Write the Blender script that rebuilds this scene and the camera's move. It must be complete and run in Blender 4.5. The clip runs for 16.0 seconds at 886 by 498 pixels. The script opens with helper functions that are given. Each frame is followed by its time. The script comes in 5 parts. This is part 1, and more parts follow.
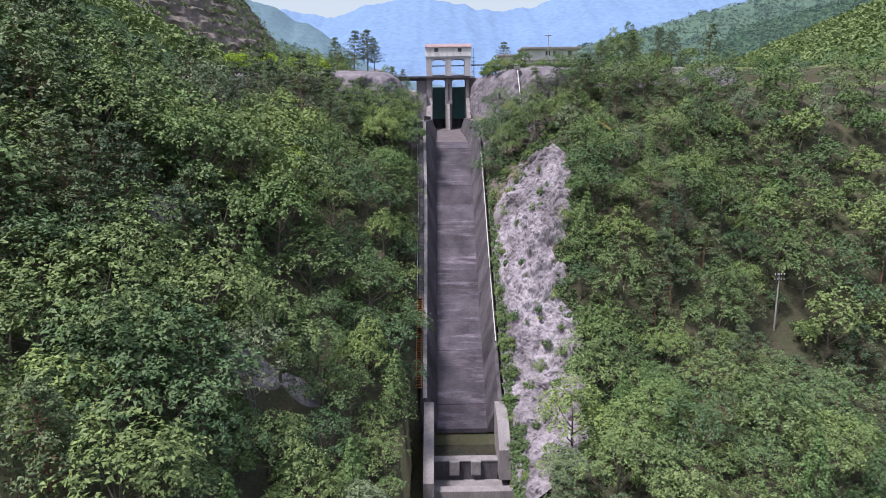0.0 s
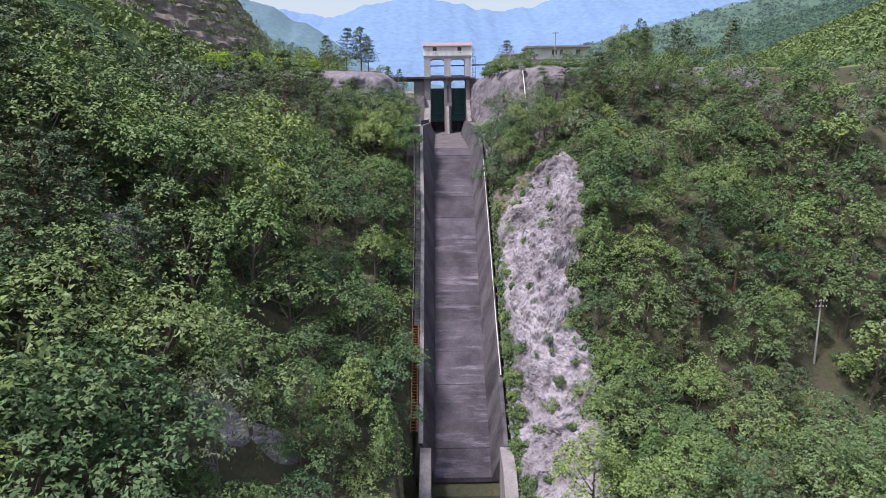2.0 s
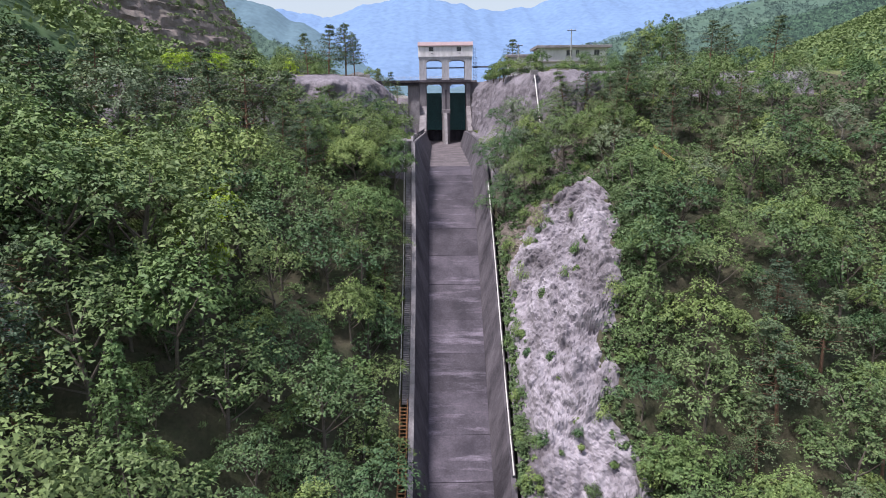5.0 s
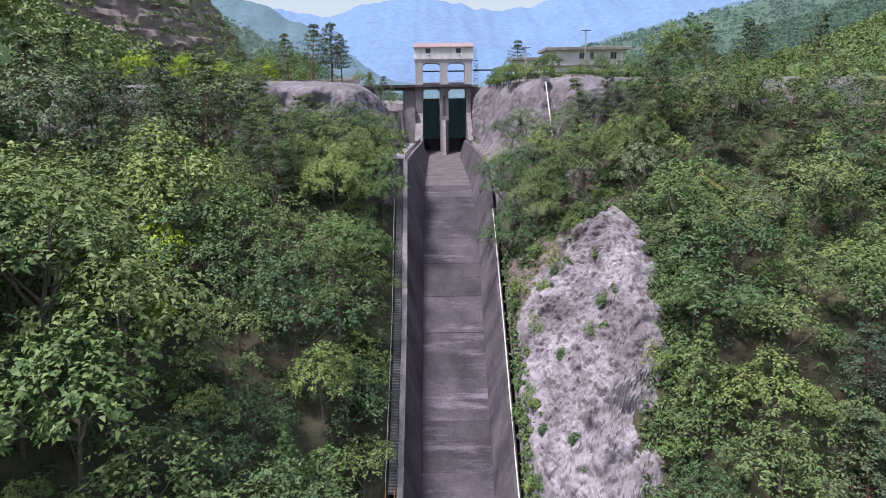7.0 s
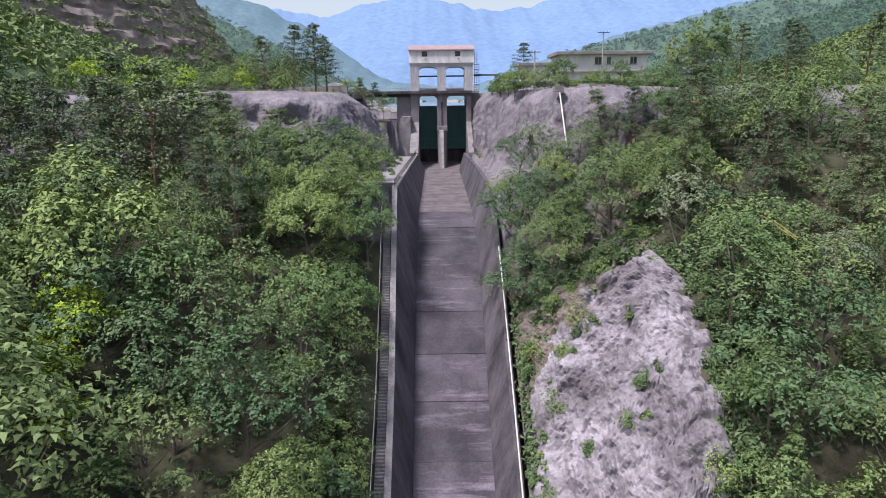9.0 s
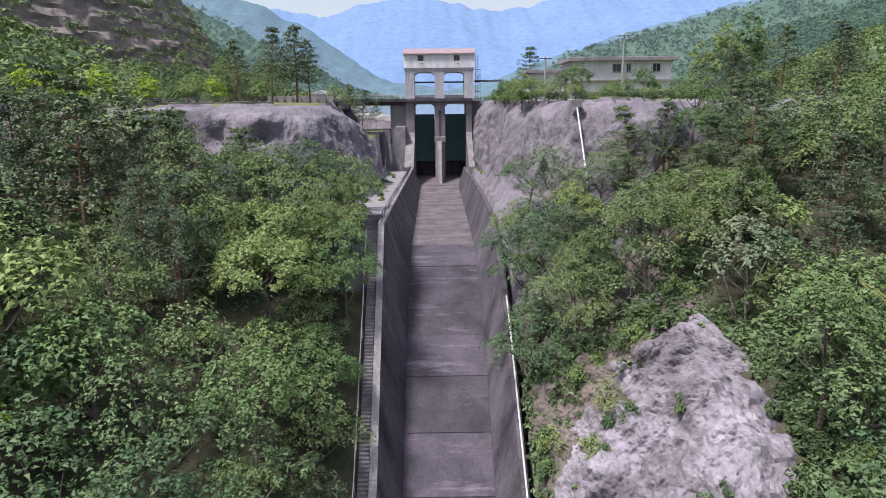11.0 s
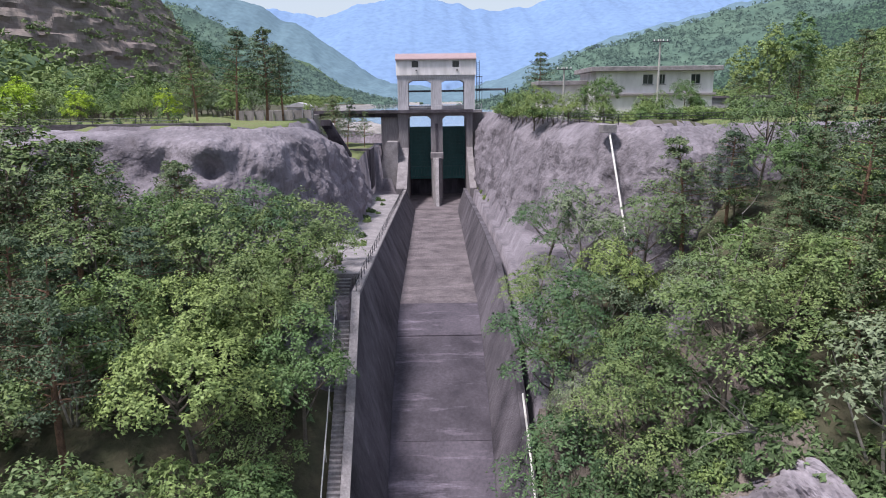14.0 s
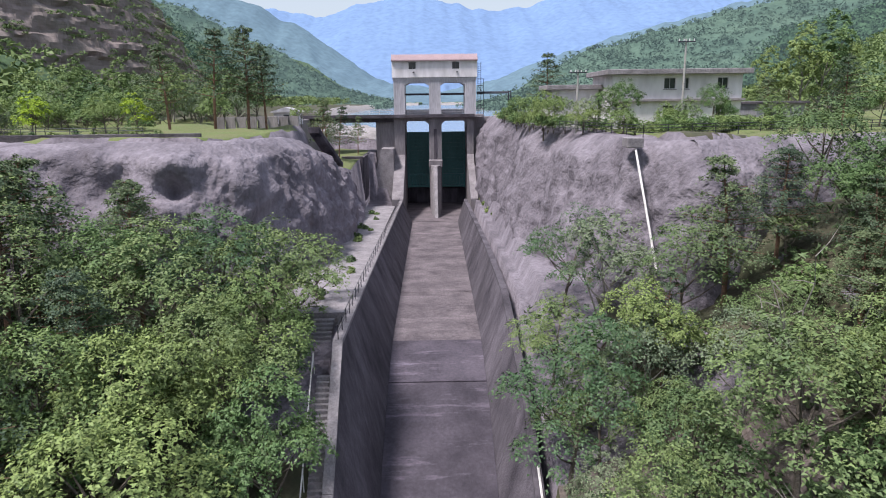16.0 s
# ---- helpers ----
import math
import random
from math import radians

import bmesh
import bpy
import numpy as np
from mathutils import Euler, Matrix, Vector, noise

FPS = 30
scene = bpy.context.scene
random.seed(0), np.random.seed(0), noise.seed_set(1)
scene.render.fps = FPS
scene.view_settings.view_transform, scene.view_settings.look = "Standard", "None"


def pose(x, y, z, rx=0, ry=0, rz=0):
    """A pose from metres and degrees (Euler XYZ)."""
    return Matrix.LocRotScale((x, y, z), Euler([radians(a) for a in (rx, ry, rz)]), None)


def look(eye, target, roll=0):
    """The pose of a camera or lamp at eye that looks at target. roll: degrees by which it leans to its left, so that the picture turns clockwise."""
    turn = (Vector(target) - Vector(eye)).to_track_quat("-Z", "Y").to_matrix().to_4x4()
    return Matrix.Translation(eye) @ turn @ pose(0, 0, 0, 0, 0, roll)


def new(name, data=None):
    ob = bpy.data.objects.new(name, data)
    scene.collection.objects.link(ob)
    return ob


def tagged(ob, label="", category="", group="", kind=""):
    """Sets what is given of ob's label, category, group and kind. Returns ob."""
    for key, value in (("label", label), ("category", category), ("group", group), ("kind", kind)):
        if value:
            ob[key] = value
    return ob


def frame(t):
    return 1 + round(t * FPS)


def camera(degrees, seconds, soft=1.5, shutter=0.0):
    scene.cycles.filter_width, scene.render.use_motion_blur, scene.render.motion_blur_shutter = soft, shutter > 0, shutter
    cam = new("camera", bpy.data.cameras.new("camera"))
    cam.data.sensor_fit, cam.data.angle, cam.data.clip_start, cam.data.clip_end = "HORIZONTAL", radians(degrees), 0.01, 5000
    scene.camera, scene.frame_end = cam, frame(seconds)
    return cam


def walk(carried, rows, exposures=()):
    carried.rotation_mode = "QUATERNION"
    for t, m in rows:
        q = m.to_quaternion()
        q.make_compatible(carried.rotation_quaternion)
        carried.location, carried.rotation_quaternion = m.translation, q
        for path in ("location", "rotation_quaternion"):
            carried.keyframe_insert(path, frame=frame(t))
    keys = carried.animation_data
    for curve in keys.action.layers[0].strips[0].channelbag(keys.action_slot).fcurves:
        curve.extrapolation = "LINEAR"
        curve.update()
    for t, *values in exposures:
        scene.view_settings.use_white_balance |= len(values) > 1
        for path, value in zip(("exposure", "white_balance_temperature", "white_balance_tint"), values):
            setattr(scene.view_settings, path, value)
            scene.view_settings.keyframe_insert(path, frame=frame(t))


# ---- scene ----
cam = camera(67.03, 16.0, soft=1.0)
# seconds, place, yaw, pitch, lean
ROWS = [
    (0.0, -3.493, -254.825, 59.128, -0.165, -12.50, -0.670),
    (0.5, -3.458, -251.814, 59.240, -0.181, -12.50, -0.670),
    (1.0, -3.411, -248.481, 59.385, -0.197, -12.50, -0.670),
    (1.5, -3.351, -244.873, 59.562, -0.213, -12.50, -0.670),
    (2.0, -3.280, -241.031, 59.773, -0.229, -12.50, -0.670),
    (2.5, -3.198, -236.995, 60.017, -0.245, -12.50, -0.671),
    (3.0, -3.107, -232.801, 60.291, -0.261, -12.50, -0.671),
    (3.5, -3.007, -228.483, 60.597, -0.277, -12.50, -0.671),
    (4.0, -2.900, -224.072, 60.931, -0.293, -12.50, -0.671),
    (4.5, -2.785, -219.597, 61.293, -0.309, -12.50, -0.671),
    (5.0, -2.664, -215.083, 61.680, -0.325, -12.50, -0.671),
    (5.5, -2.539, -210.555, 62.091, -0.341, -12.50, -0.671),
    (6.0, -2.409, -206.035, 62.523, -0.357, -12.50, -0.671),
    (6.5, -2.276, -201.542, 62.974, -0.373, -12.50, -0.672),
    (7.0, -2.141, -197.094, 63.441, -0.389, -12.50, -0.672),
    (7.5, -2.004, -192.708, 63.920, -0.405, -12.50, -0.672),
    (8.0, -1.867, -188.396, 64.410, -0.421, -12.50, -0.672),
    (8.5, -1.730, -184.174, 64.906, -0.437, -12.50, -0.672),
    (9.0, -1.594, -180.051, 65.404, -0.453, -12.50, -0.672),
    (9.5, -1.461, -176.037, 65.903, -0.469, -12.50, -0.672),
    (10.0, -1.330, -172.142, 66.396, -0.485, -12.50, -0.673),
    (10.5, -1.204, -168.373, 66.882, -0.501, -12.50, -0.673),
    (11.0, -1.082, -164.737, 67.355, -0.517, -12.50, -0.673),
    (11.5, -0.966, -161.240, 67.811, -0.533, -12.50, -0.673),
    (12.0, -0.857, -157.886, 68.247, -0.549, -12.50, -0.673),
    (12.5, -0.756, -154.681, 68.658, -0.565, -12.50, -0.673),
    (13.0, -0.663, -151.628, 69.038, -0.581, -12.50, -0.673),
    (13.5, -0.580, -148.731, 69.385, -0.597, -12.50, -0.673),
    (14.0, -0.507, -145.992, 69.693, -0.612, -12.50, -0.674),
    (14.5, -0.445, -143.416, 69.957, -0.628, -12.50, -0.674),
    (15.0, -0.395, -141.004, 70.174, -0.644, -12.50, -0.674),
    (15.5, -0.359, -138.761, 70.338, -0.660, -12.50, -0.674),
    (16.0, -0.336, -136.689, 70.444, -0.676, -12.50, -0.674),
]
walk(cam, [(t, pose(x, y, z, 90 + p, 0, w) @ pose(0, 0, 0, 0, 0, r)) for t, x, y, z, w, p, r in ROWS])

# ---- light ----
SUN_ELEVATION, SUN_AZIMUTH = 63.0, 238.0
world = bpy.data.worlds.new("sky")
scene.world = world
world.use_nodes = True
wn, wl = world.node_tree.nodes, world.node_tree.links
sky = wn.new("ShaderNodeTexSky")
sky.sky_type, sky.sun_disc = "NISHITA", False
sky.sun_elevation, sky.sun_rotation = radians(SUN_ELEVATION), radians(SUN_AZIMUTH)
sky.dust_density, sky.air_density, sky.ozone_density = 2.2, 1.2, 1.0
veil = wn.new("ShaderNodeMix")
veil.data_type = "RGBA"
veil.inputs["Factor"].default_value = 0.5
veil.inputs["B"].default_value = (6.0, 6.4, 7.8, 1)   # thin bright cloud over the whole sky
wl.new(sky.outputs["Color"], veil.inputs["A"])
wl.new(veil.outputs["Result"], wn["Background"].inputs["Color"])
wn["Background"].inputs["Strength"].default_value = 0.088
sun = new("sun", bpy.data.lights.new("sun", "SUN"))
sun.data.energy, sun.data.angle, sun.data.color = 3.5, radians(10), (1.0, 0.94, 0.94)
az, el = radians(SUN_AZIMUTH), radians(SUN_ELEVATION)
sun.matrix_world = look((0, 0, 0), (-math.sin(az) * math.cos(el), -math.cos(az) * math.cos(el), -math.sin(el)))
scene.view_settings.exposure = 0.72


# ---- materials ----
def mat(name, base, rough=0.85, metal=0.0, stain=None, scale=0.6, fine=9.0, bump=0.35, bump_scale=6.0, streak=0.0, vary=0.0, amount=0.7, cross=0.0):
    """A surface with stains, grain and relief, at world scale."""
    m = bpy.data.materials.new(name)
    m.use_nodes = True
    n, l = m.node_tree.nodes, m.node_tree.links
    b = n["Principled BSDF"]
    b.inputs["Roughness"].default_value, b.inputs["Metallic"].default_value = rough, metal
    geo = n.new("ShaderNodeNewGeometry")
    mp = n.new("ShaderNodeMapping")
    mp.inputs["Scale"].default_value = (1, 1, 1 - streak)
    l.new(geo.outputs["Position"], mp.inputs["Vector"])
    big = n.new("ShaderNodeTexNoise")
    big.inputs["Scale"].default_value, big.inputs["Detail"].default_value, big.inputs["Roughness"].default_value = scale, 6, 0.65
    l.new(mp.outputs["Vector"], big.inputs["Vector"])
    small = n.new("ShaderNodeTexNoise")
    small.inputs["Scale"].default_value, small.inputs["Detail"].default_value = fine, 4
    l.new(mp.outputs["Vector"], small.inputs["Vector"])
    ramp = n.new("ShaderNodeMapRange")
    ramp.inputs["From Min"].default_value, ramp.inputs["From Max"].default_value = 0.38, 0.66
    l.new(big.outputs["Fac"], ramp.inputs["Value"])
    mul = n.new("ShaderNodeMath")
    mul.operation = "MULTIPLY"
    mul.inputs[1].default_value = amount
    l.new(ramp.outputs["Result"], mul.inputs[0])
    mix = n.new("ShaderNodeMix")
    mix.data_type = "RGBA"
    mix.inputs["A"].default_value = (*base, 1)
    mix.inputs["B"].default_value = (*(stain or [c * 0.6 for c in base]), 1)
    l.new(mul.outputs[0], mix.inputs["Factor"])
    hsv = n.new("ShaderNodeHueSaturation")
    l.new(mix.outputs["Result"], hsv.inputs["Color"])
    val = n.new("ShaderNodeMapRange")
    val.inputs["From Min"].default_value, val.inputs["From Max"].default_value = 0.25, 0.75
    val.inputs["To Min"].default_value, val.inputs["To Max"].default_value = 0.78, 1.22
    l.new(small.outputs["Fac"], val.inputs["Value"])
    colour = hsv.inputs["Color"].links[0].from_socket
    if cross:
        # thin pale bands across the chute, broken by noise
        cm = n.new("ShaderNodeMapping")
        cm.inputs["Scale"].default_value = (0.09, 0.5, 0.5)
        l.new(geo.outputs["Position"], cm.inputs["Vector"])
        cn = n.new("ShaderNodeTexNoise")
        cn.inputs["Scale"].default_value, cn.inputs["Detail"].default_value, cn.inputs["Roughness"].default_value = 1.0, 7, 0.72
        l.new(cm.outputs["Vector"], cn.inputs["Vector"])
        cr = n.new("ShaderNodeMapRange")
        cr.inputs["From Min"].default_value, cr.inputs["From Max"].default_value, cr.inputs["To Max"].default_value = 0.53, 0.68, cross
        l.new(cn.outputs["Fac"], cr.inputs["Value"])
        cx = n.new("ShaderNodeMix")
        cx.data_type = "RGBA"
        cx.inputs["B"].default_value = (*[min(0.8, c * 2.6) for c in base], 1)
        l.new(cr.outputs["Result"], cx.inputs["Factor"])
        l.new(colour, cx.inputs["A"])
        l.new(cx.outputs["Result"], hsv.inputs["Color"])
    if vary:
        info = n.new("ShaderNodeObjectInfo")
        mr = n.new("ShaderNodeMapRange")
        mr.inputs["To Min"].default_value, mr.inputs["To Max"].default_value = 1 - vary, 1 + vary
        l.new(info.outputs["Random"], mr.inputs["Value"])
        both = n.new("ShaderNodeMath")
        both.operation = "MULTIPLY"
        l.new(mr.outputs["Result"], both.inputs[0])
        l.new(val.outputs["Result"], both.inputs[1])
        l.new(both.outputs[0], hsv.inputs["Value"])
    else:
        l.new(val.outputs["Result"], hsv.inputs["Value"])
    l.new(hsv.outputs["Color"], b.inputs["Base Color"])
    if bump:
        bn = n.new("ShaderNodeTexNoise")
        bn.inputs["Scale"].default_value, bn.inputs["Detail"].default_value = bump_scale, 5
        l.new(geo.outputs["Position"], bn.inputs["Vector"])
        bp = n.new("ShaderNodeBump")
        bp.inputs["Strength"].default_value, bp.inputs["Distance"].default_value = bump, 0.25
        l.new(bn.outputs["Fac"], bp.inputs["Height"])
        l.new(bp.outputs["Normal"], b.inputs["Normal"])
    return m


def leaf_mat(name, a, b_, spread=0.25):
    """Leaves: matt with some light coming through; trees, sprays and single leaves all differ a little."""
    m = bpy.data.materials.new(name)
    m.use_nodes = True
    n, l = m.node_tree.nodes, m.node_tree.links
    n.remove(n["Principled BSDF"])
    info, geo = n.new("ShaderNodeObjectInfo"), n.new("ShaderNodeNewGeometry")
    mix = n.new("ShaderNodeMix")
    mix.data_type = "RGBA"
    mix.inputs["A"].default_value, mix.inputs["B"].default_value = (*a, 1), (*b_, 1)
    clump = n.new("ShaderNodeTexNoise")
    clump.inputs["Scale"].default_value, clump.inputs["Detail"].default_value = 0.75, 3
    l.new(geo.outputs["Position"], clump.inputs["Vector"])
    cr = n.new("ShaderNodeMapRange")
    cr.inputs["From Min"].default_value, cr.inputs["From Max"].default_value = 0.3, 0.7
    cr.inputs["To Min"].default_value, cr.inputs["To Max"].default_value = -0.25, 0.25
    l.new(clump.outputs["Fac"], cr.inputs["Value"])
    add = n.new("ShaderNodeMath")
    add.operation, add.use_clamp = "ADD", True
    l.new(info.outputs["Random"], add.inputs[0])
    l.new(cr.outputs["Result"], add.inputs[1])
    l.new(add.outputs[0], mix.inputs["Factor"])
    mr = n.new("ShaderNodeMapRange")
    mr.inputs["To Min"].default_value, mr.inputs["To Max"].default_value = 1 - spread, 1 + spread
    l.new(geo.outputs["Random Per Island"], mr.inputs["Value"])
    hsv = n.new("ShaderNodeHueSaturation")
    l.new(mix.outputs["Result"], hsv.inputs["Color"])
    l.new(mr.outputs["Result"], hsv.inputs["Value"])
    d, t, mx, gl = n.new("ShaderNodeBsdfDiffuse"), n.new("ShaderNodeBsdfTranslucent"), n.new("ShaderNodeMixShader"), n.new("ShaderNodeBsdfGlossy")
    gl.inputs["Roughness"].default_value = 0.6
    l.new(hsv.outputs["Color"], d.inputs["Color"])
    l.new(hsv.outputs["Color"], t.inputs["Color"])
    mx.inputs["Fac"].default_value = 0.1
    l.new(d.outputs[0], mx.inputs[1])
    l.new(t.outputs[0], mx.inputs[2])
    m2 = n.new("ShaderNodeMixShader")
    m2.inputs["Fac"].default_value = 0.025
    l.new(mx.outputs[0], m2.inputs[1])
    l.new(gl.outputs[0], m2.inputs[2])
    l.new(m2.outputs[0], n["Material Output"].inputs["Surface"])
    return m


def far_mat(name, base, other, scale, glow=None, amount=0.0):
    """Distant wooded slopes as a backdrop; haze comes from bluish colour and faint emission."""
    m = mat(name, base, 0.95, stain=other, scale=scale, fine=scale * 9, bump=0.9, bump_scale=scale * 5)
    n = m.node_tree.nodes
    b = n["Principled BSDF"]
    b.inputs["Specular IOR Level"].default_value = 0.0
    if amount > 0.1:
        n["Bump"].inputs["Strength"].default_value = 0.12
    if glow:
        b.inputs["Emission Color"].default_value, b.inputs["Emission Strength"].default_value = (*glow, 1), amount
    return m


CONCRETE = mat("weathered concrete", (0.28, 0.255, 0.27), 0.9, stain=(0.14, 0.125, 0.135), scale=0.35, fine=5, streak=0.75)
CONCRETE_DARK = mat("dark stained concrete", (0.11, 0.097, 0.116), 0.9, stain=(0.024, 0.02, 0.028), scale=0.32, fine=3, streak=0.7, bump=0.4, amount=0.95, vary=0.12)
SLAB = mat("wet stained chute concrete", (0.08, 0.068, 0.088), 0.85, stain=(0.03, 0.025, 0.036), scale=0.22, fine=4, bump=0.3, vary=0.16, amount=0.95, cross=0.75)
APRON = mat("silty apron concrete", (0.15, 0.126, 0.138), 0.9, stain=(0.06, 0.05, 0.058), scale=0.35, fine=3, bump=0.8, bump_scale=3, vary=0.05, amount=0.9, cross=0.22)
COPING = mat("pale concrete coping", (0.27, 0.25, 0.265), 0.9, stain=(0.12, 0.11, 0.12), scale=0.8, fine=6)
PIERMAT = mat("pier concrete", (0.24, 0.22, 0.235), 0.9, stain=(0.1, 0.088, 0.098), scale=0.5, fine=5, streak=0.85)
WHITE = mat("white painted render", (0.68, 0.655, 0.69), 0.8, stain=(0.57, 0.545, 0.575), scale=0.4, fine=0.9, streak=0.7, bump=0.05)
PILLAR = mat("pale grey render", (0.44, 0.43, 0.47), 0.85, stain=(0.32, 0.31, 0.34), scale=0.6, fine=5, streak=0.85, bump=0.15)
ROOF = mat("faded pink tiles", (0.36, 0.265, 0.285), 0.8, stain=(0.3, 0.225, 0.24), scale=0.8, bump=0.1)
GATE = mat("dark green painted steel", (0.055, 0.19, 0.19), 0.45, 0.0, stain=(0.035, 0.12, 0.125), scale=0.5, fine=3, streak=0.7, bump=0.05)
STEEL = mat("dark painted steel", (0.05, 0.05, 0.065), 0.5, 0.4, bump=0.0)
RUST = mat("rusty orange steel", (0.28, 0.14, 0.06), 0.8, stain=(0.2, 0.1, 0.05), scale=3, bump=0.1)
GALV = mat("pale pipe", (0.66, 0.64, 0.64), 0.5, 0.1, stain=(0.4, 0.38, 0.36), scale=1.5, bump=0.0)
SHOT = mat("grey sprayed concrete", (0.215, 0.193, 0.225), 0.95, stain=(0.08, 0.07, 0.085), scale=0.25, fine=2.6, streak=0.6, bump=1.0, bump_scale=2.6, amount=0.85)
ROCK = mat("pale fractured rock", (0.33, 0.3, 0.345), 0.95, stain=(0.1, 0.086, 0.1), scale=0.16, fine=1.4, bump=0.6, bump_scale=1.8, amount=0.95)
EARTH = mat("stony brown earth", (0.19, 0.155, 0.145), 0.95, stain=(0.09, 0.085, 0.06), scale=0.4, fine=3, bump=0.8, bump_scale=3)
SOIL = mat("forest soil and litter", (0.07, 0.062, 0.04), 0.95, stain=(0.035, 0.05, 0.02), scale=0.3, fine=2, bump=0.6, bump_scale=2)
QUARRY = mat("brown quarried rock", (0.21, 0.17, 0.165), 0.95, stain=(0.1, 0.095, 0.075), scale=0.06, fine=0.4, streak=-4.0, bump=1.0, bump_scale=0.8)
WOODED = mat("wooded hillside", (0.06, 0.11, 0.045), 0.95, stain=(0.03, 0.065, 0.03), scale=0.08, fine=0.7, bump=1.0, bump_scale=0.5)
GRASS = mat("mown grass", (0.11, 0.15, 0.045), 0.95, stain=(0.15, 0.14, 0.075), scale=0.5, fine=8, bump=0.5)
GRAVEL = mat("pale gravel and silt", (0.3, 0.28, 0.28), 0.95, stain=(0.16, 0.15, 0.14), scale=0.2, fine=3)
BARK = mat("grey brown bark", (0.15, 0.125, 0.105), 0.95, stain=(0.07, 0.06, 0.05), scale=2, fine=14, bump=0.6, bump_scale=9)
PALEBARK = mat("pale birch bark", (0.25, 0.235, 0.215), 0.9, stain=(0.12, 0.108, 0.095), scale=3, fine=14)
REDBARK = mat("reddish pine bark", (0.22, 0.125, 0.085), 0.95, stain=(0.1, 0.06, 0.045), scale=2, fine=14, bump=0.6, bump_scale=9)
GLASS = mat("dark window glass", (0.03, 0.035, 0.04), 0.08, bump=0.0)
WOODPOLE = mat("grey concrete pole", (0.4, 0.39, 0.38), 0.85, bump=0.1)
WATER = mat("still water", (0.03, 0.035, 0.03), 0.06, stain=(0.06, 0.045, 0.03), bump=0.03, bump_scale=1.0)
LAKE = mat("pale lake water", (0.2, 0.25, 0.28), 0.12, stain=(0.25, 0.28, 0.3), bump=0.05, bump_scale=0.4)
LEAF_A = leaf_mat("mid green leaves", (0.062, 0.118, 0.055), (0.16, 0.215, 0.08), 0.3)
LEAF_B = leaf_mat("light green leaves", (0.092, 0.16, 0.06), (0.205, 0.27, 0.09), 0.3)
LEAF_Y = leaf_mat("yellow green leaves", (0.25, 0.38, 0.03), (0.31, 0.42, 0.04), 0.3)
LEAF_P = leaf_mat("dark pine needles", (0.062, 0.1, 0.062), (0.135, 0.178, 0.085), 0.3)
LEAF_L = leaf_mat("soft larch needles", (0.1, 0.18, 0.065), (0.155, 0.225, 0.085), 0.3)
LEAF_G = leaf_mat("grey green leaves", (0.125, 0.17, 0.105), (0.185, 0.225, 0.135), 0.3)
# Bluer than the near leaves: distance haze is put into this colour.
LEAF_FAR = leaf_mat("haze-tinted distant foliage", (0.06, 0.115, 0.085), (0.07, 0.125, 0.09), 0.6)
LEAF_O = leaf_mat("dry olive foliage", (0.15, 0.15, 0.06), (0.17, 0.16, 0.075))
BRUSH = leaf_mat("undergrowth leaves", (0.085, 0.14, 0.062), (0.11, 0.16, 0.07), 0.5)


# ---- mesh helpers ----
def mesh_of(name, verts, faces, material, smooth=False):
    me = bpy.data.meshes.new(name)
    me.from_pydata([tuple(v) for v in verts], [], [tuple(f) for f in faces])
    me.materials.append(material)
    if smooth:
        me.shade_smooth()
    me.update()
    return me


def part(name, bm, material, parent=None, label=""):
    """Links a bmesh, or a mesh, as one object under a thing."""
    if isinstance(bm, bmesh.types.BMesh):
        me = bpy.data.meshes.new(name)
        bm.to_mesh(me)
        bm.free()
        me.materials.append(material)
    else:
        me = bm
    ob = new(name, me)
    if parent is not None:
        ob.parent = parent
    if label:
        tagged(ob, label)
    return ob


def thing(name, label, category, group="", kind="", m=None):
    ob = new(name)
    if m is not None:
        ob.matrix_world = m
    return tagged(ob, label, category, group, kind)


def box(bm, x0, x1, y0, y1, z0, z1, bevel=0.0):
    r = bmesh.ops.create_cube(bm, size=1, matrix=Matrix.Translation(((x0 + x1) / 2, (y0 + y1) / 2, (z0 + z1) / 2)) @ Matrix.Diagonal((x1 - x0, y1 - y0, z1 - z0, 1)))
    if bevel:
        es = list({e for v in r["verts"] for e in v.link_edges})
        bmesh.ops.bevel(bm, geom=es, offset=bevel, segments=1, affect="EDGES")
    return bm


def one_box(x0, x1, y0, y1, z0, z1, bevel=0.03):
    return box(bmesh.new(), x0, x1, y0, y1, z0, z1, bevel)


def prism(bm, outline, axis, a, b):
    """A polygon of (u, v) pushed along an axis from a to b."""
    def at(u, v, w):
        return {"x": (w, u, v), "y": (u, w, v), "z": (u, v, w)}[axis]
    v0 = [bm.verts.new(at(u, v, a)) for u, v in outline]
    v1 = [bm.verts.new(at(u, v, b)) for u, v in outline]
    bm.faces.new(v0)
    bm.faces.new(v1[::-1])
    k = len(outline)
    for i in range(k):
        bm.faces.new((v0[i], v0[(i + 1) % k], v1[(i + 1) % k], v1[i]))
    bmesh.ops.recalc_face_normals(bm, faces=bm.faces)
    return bm


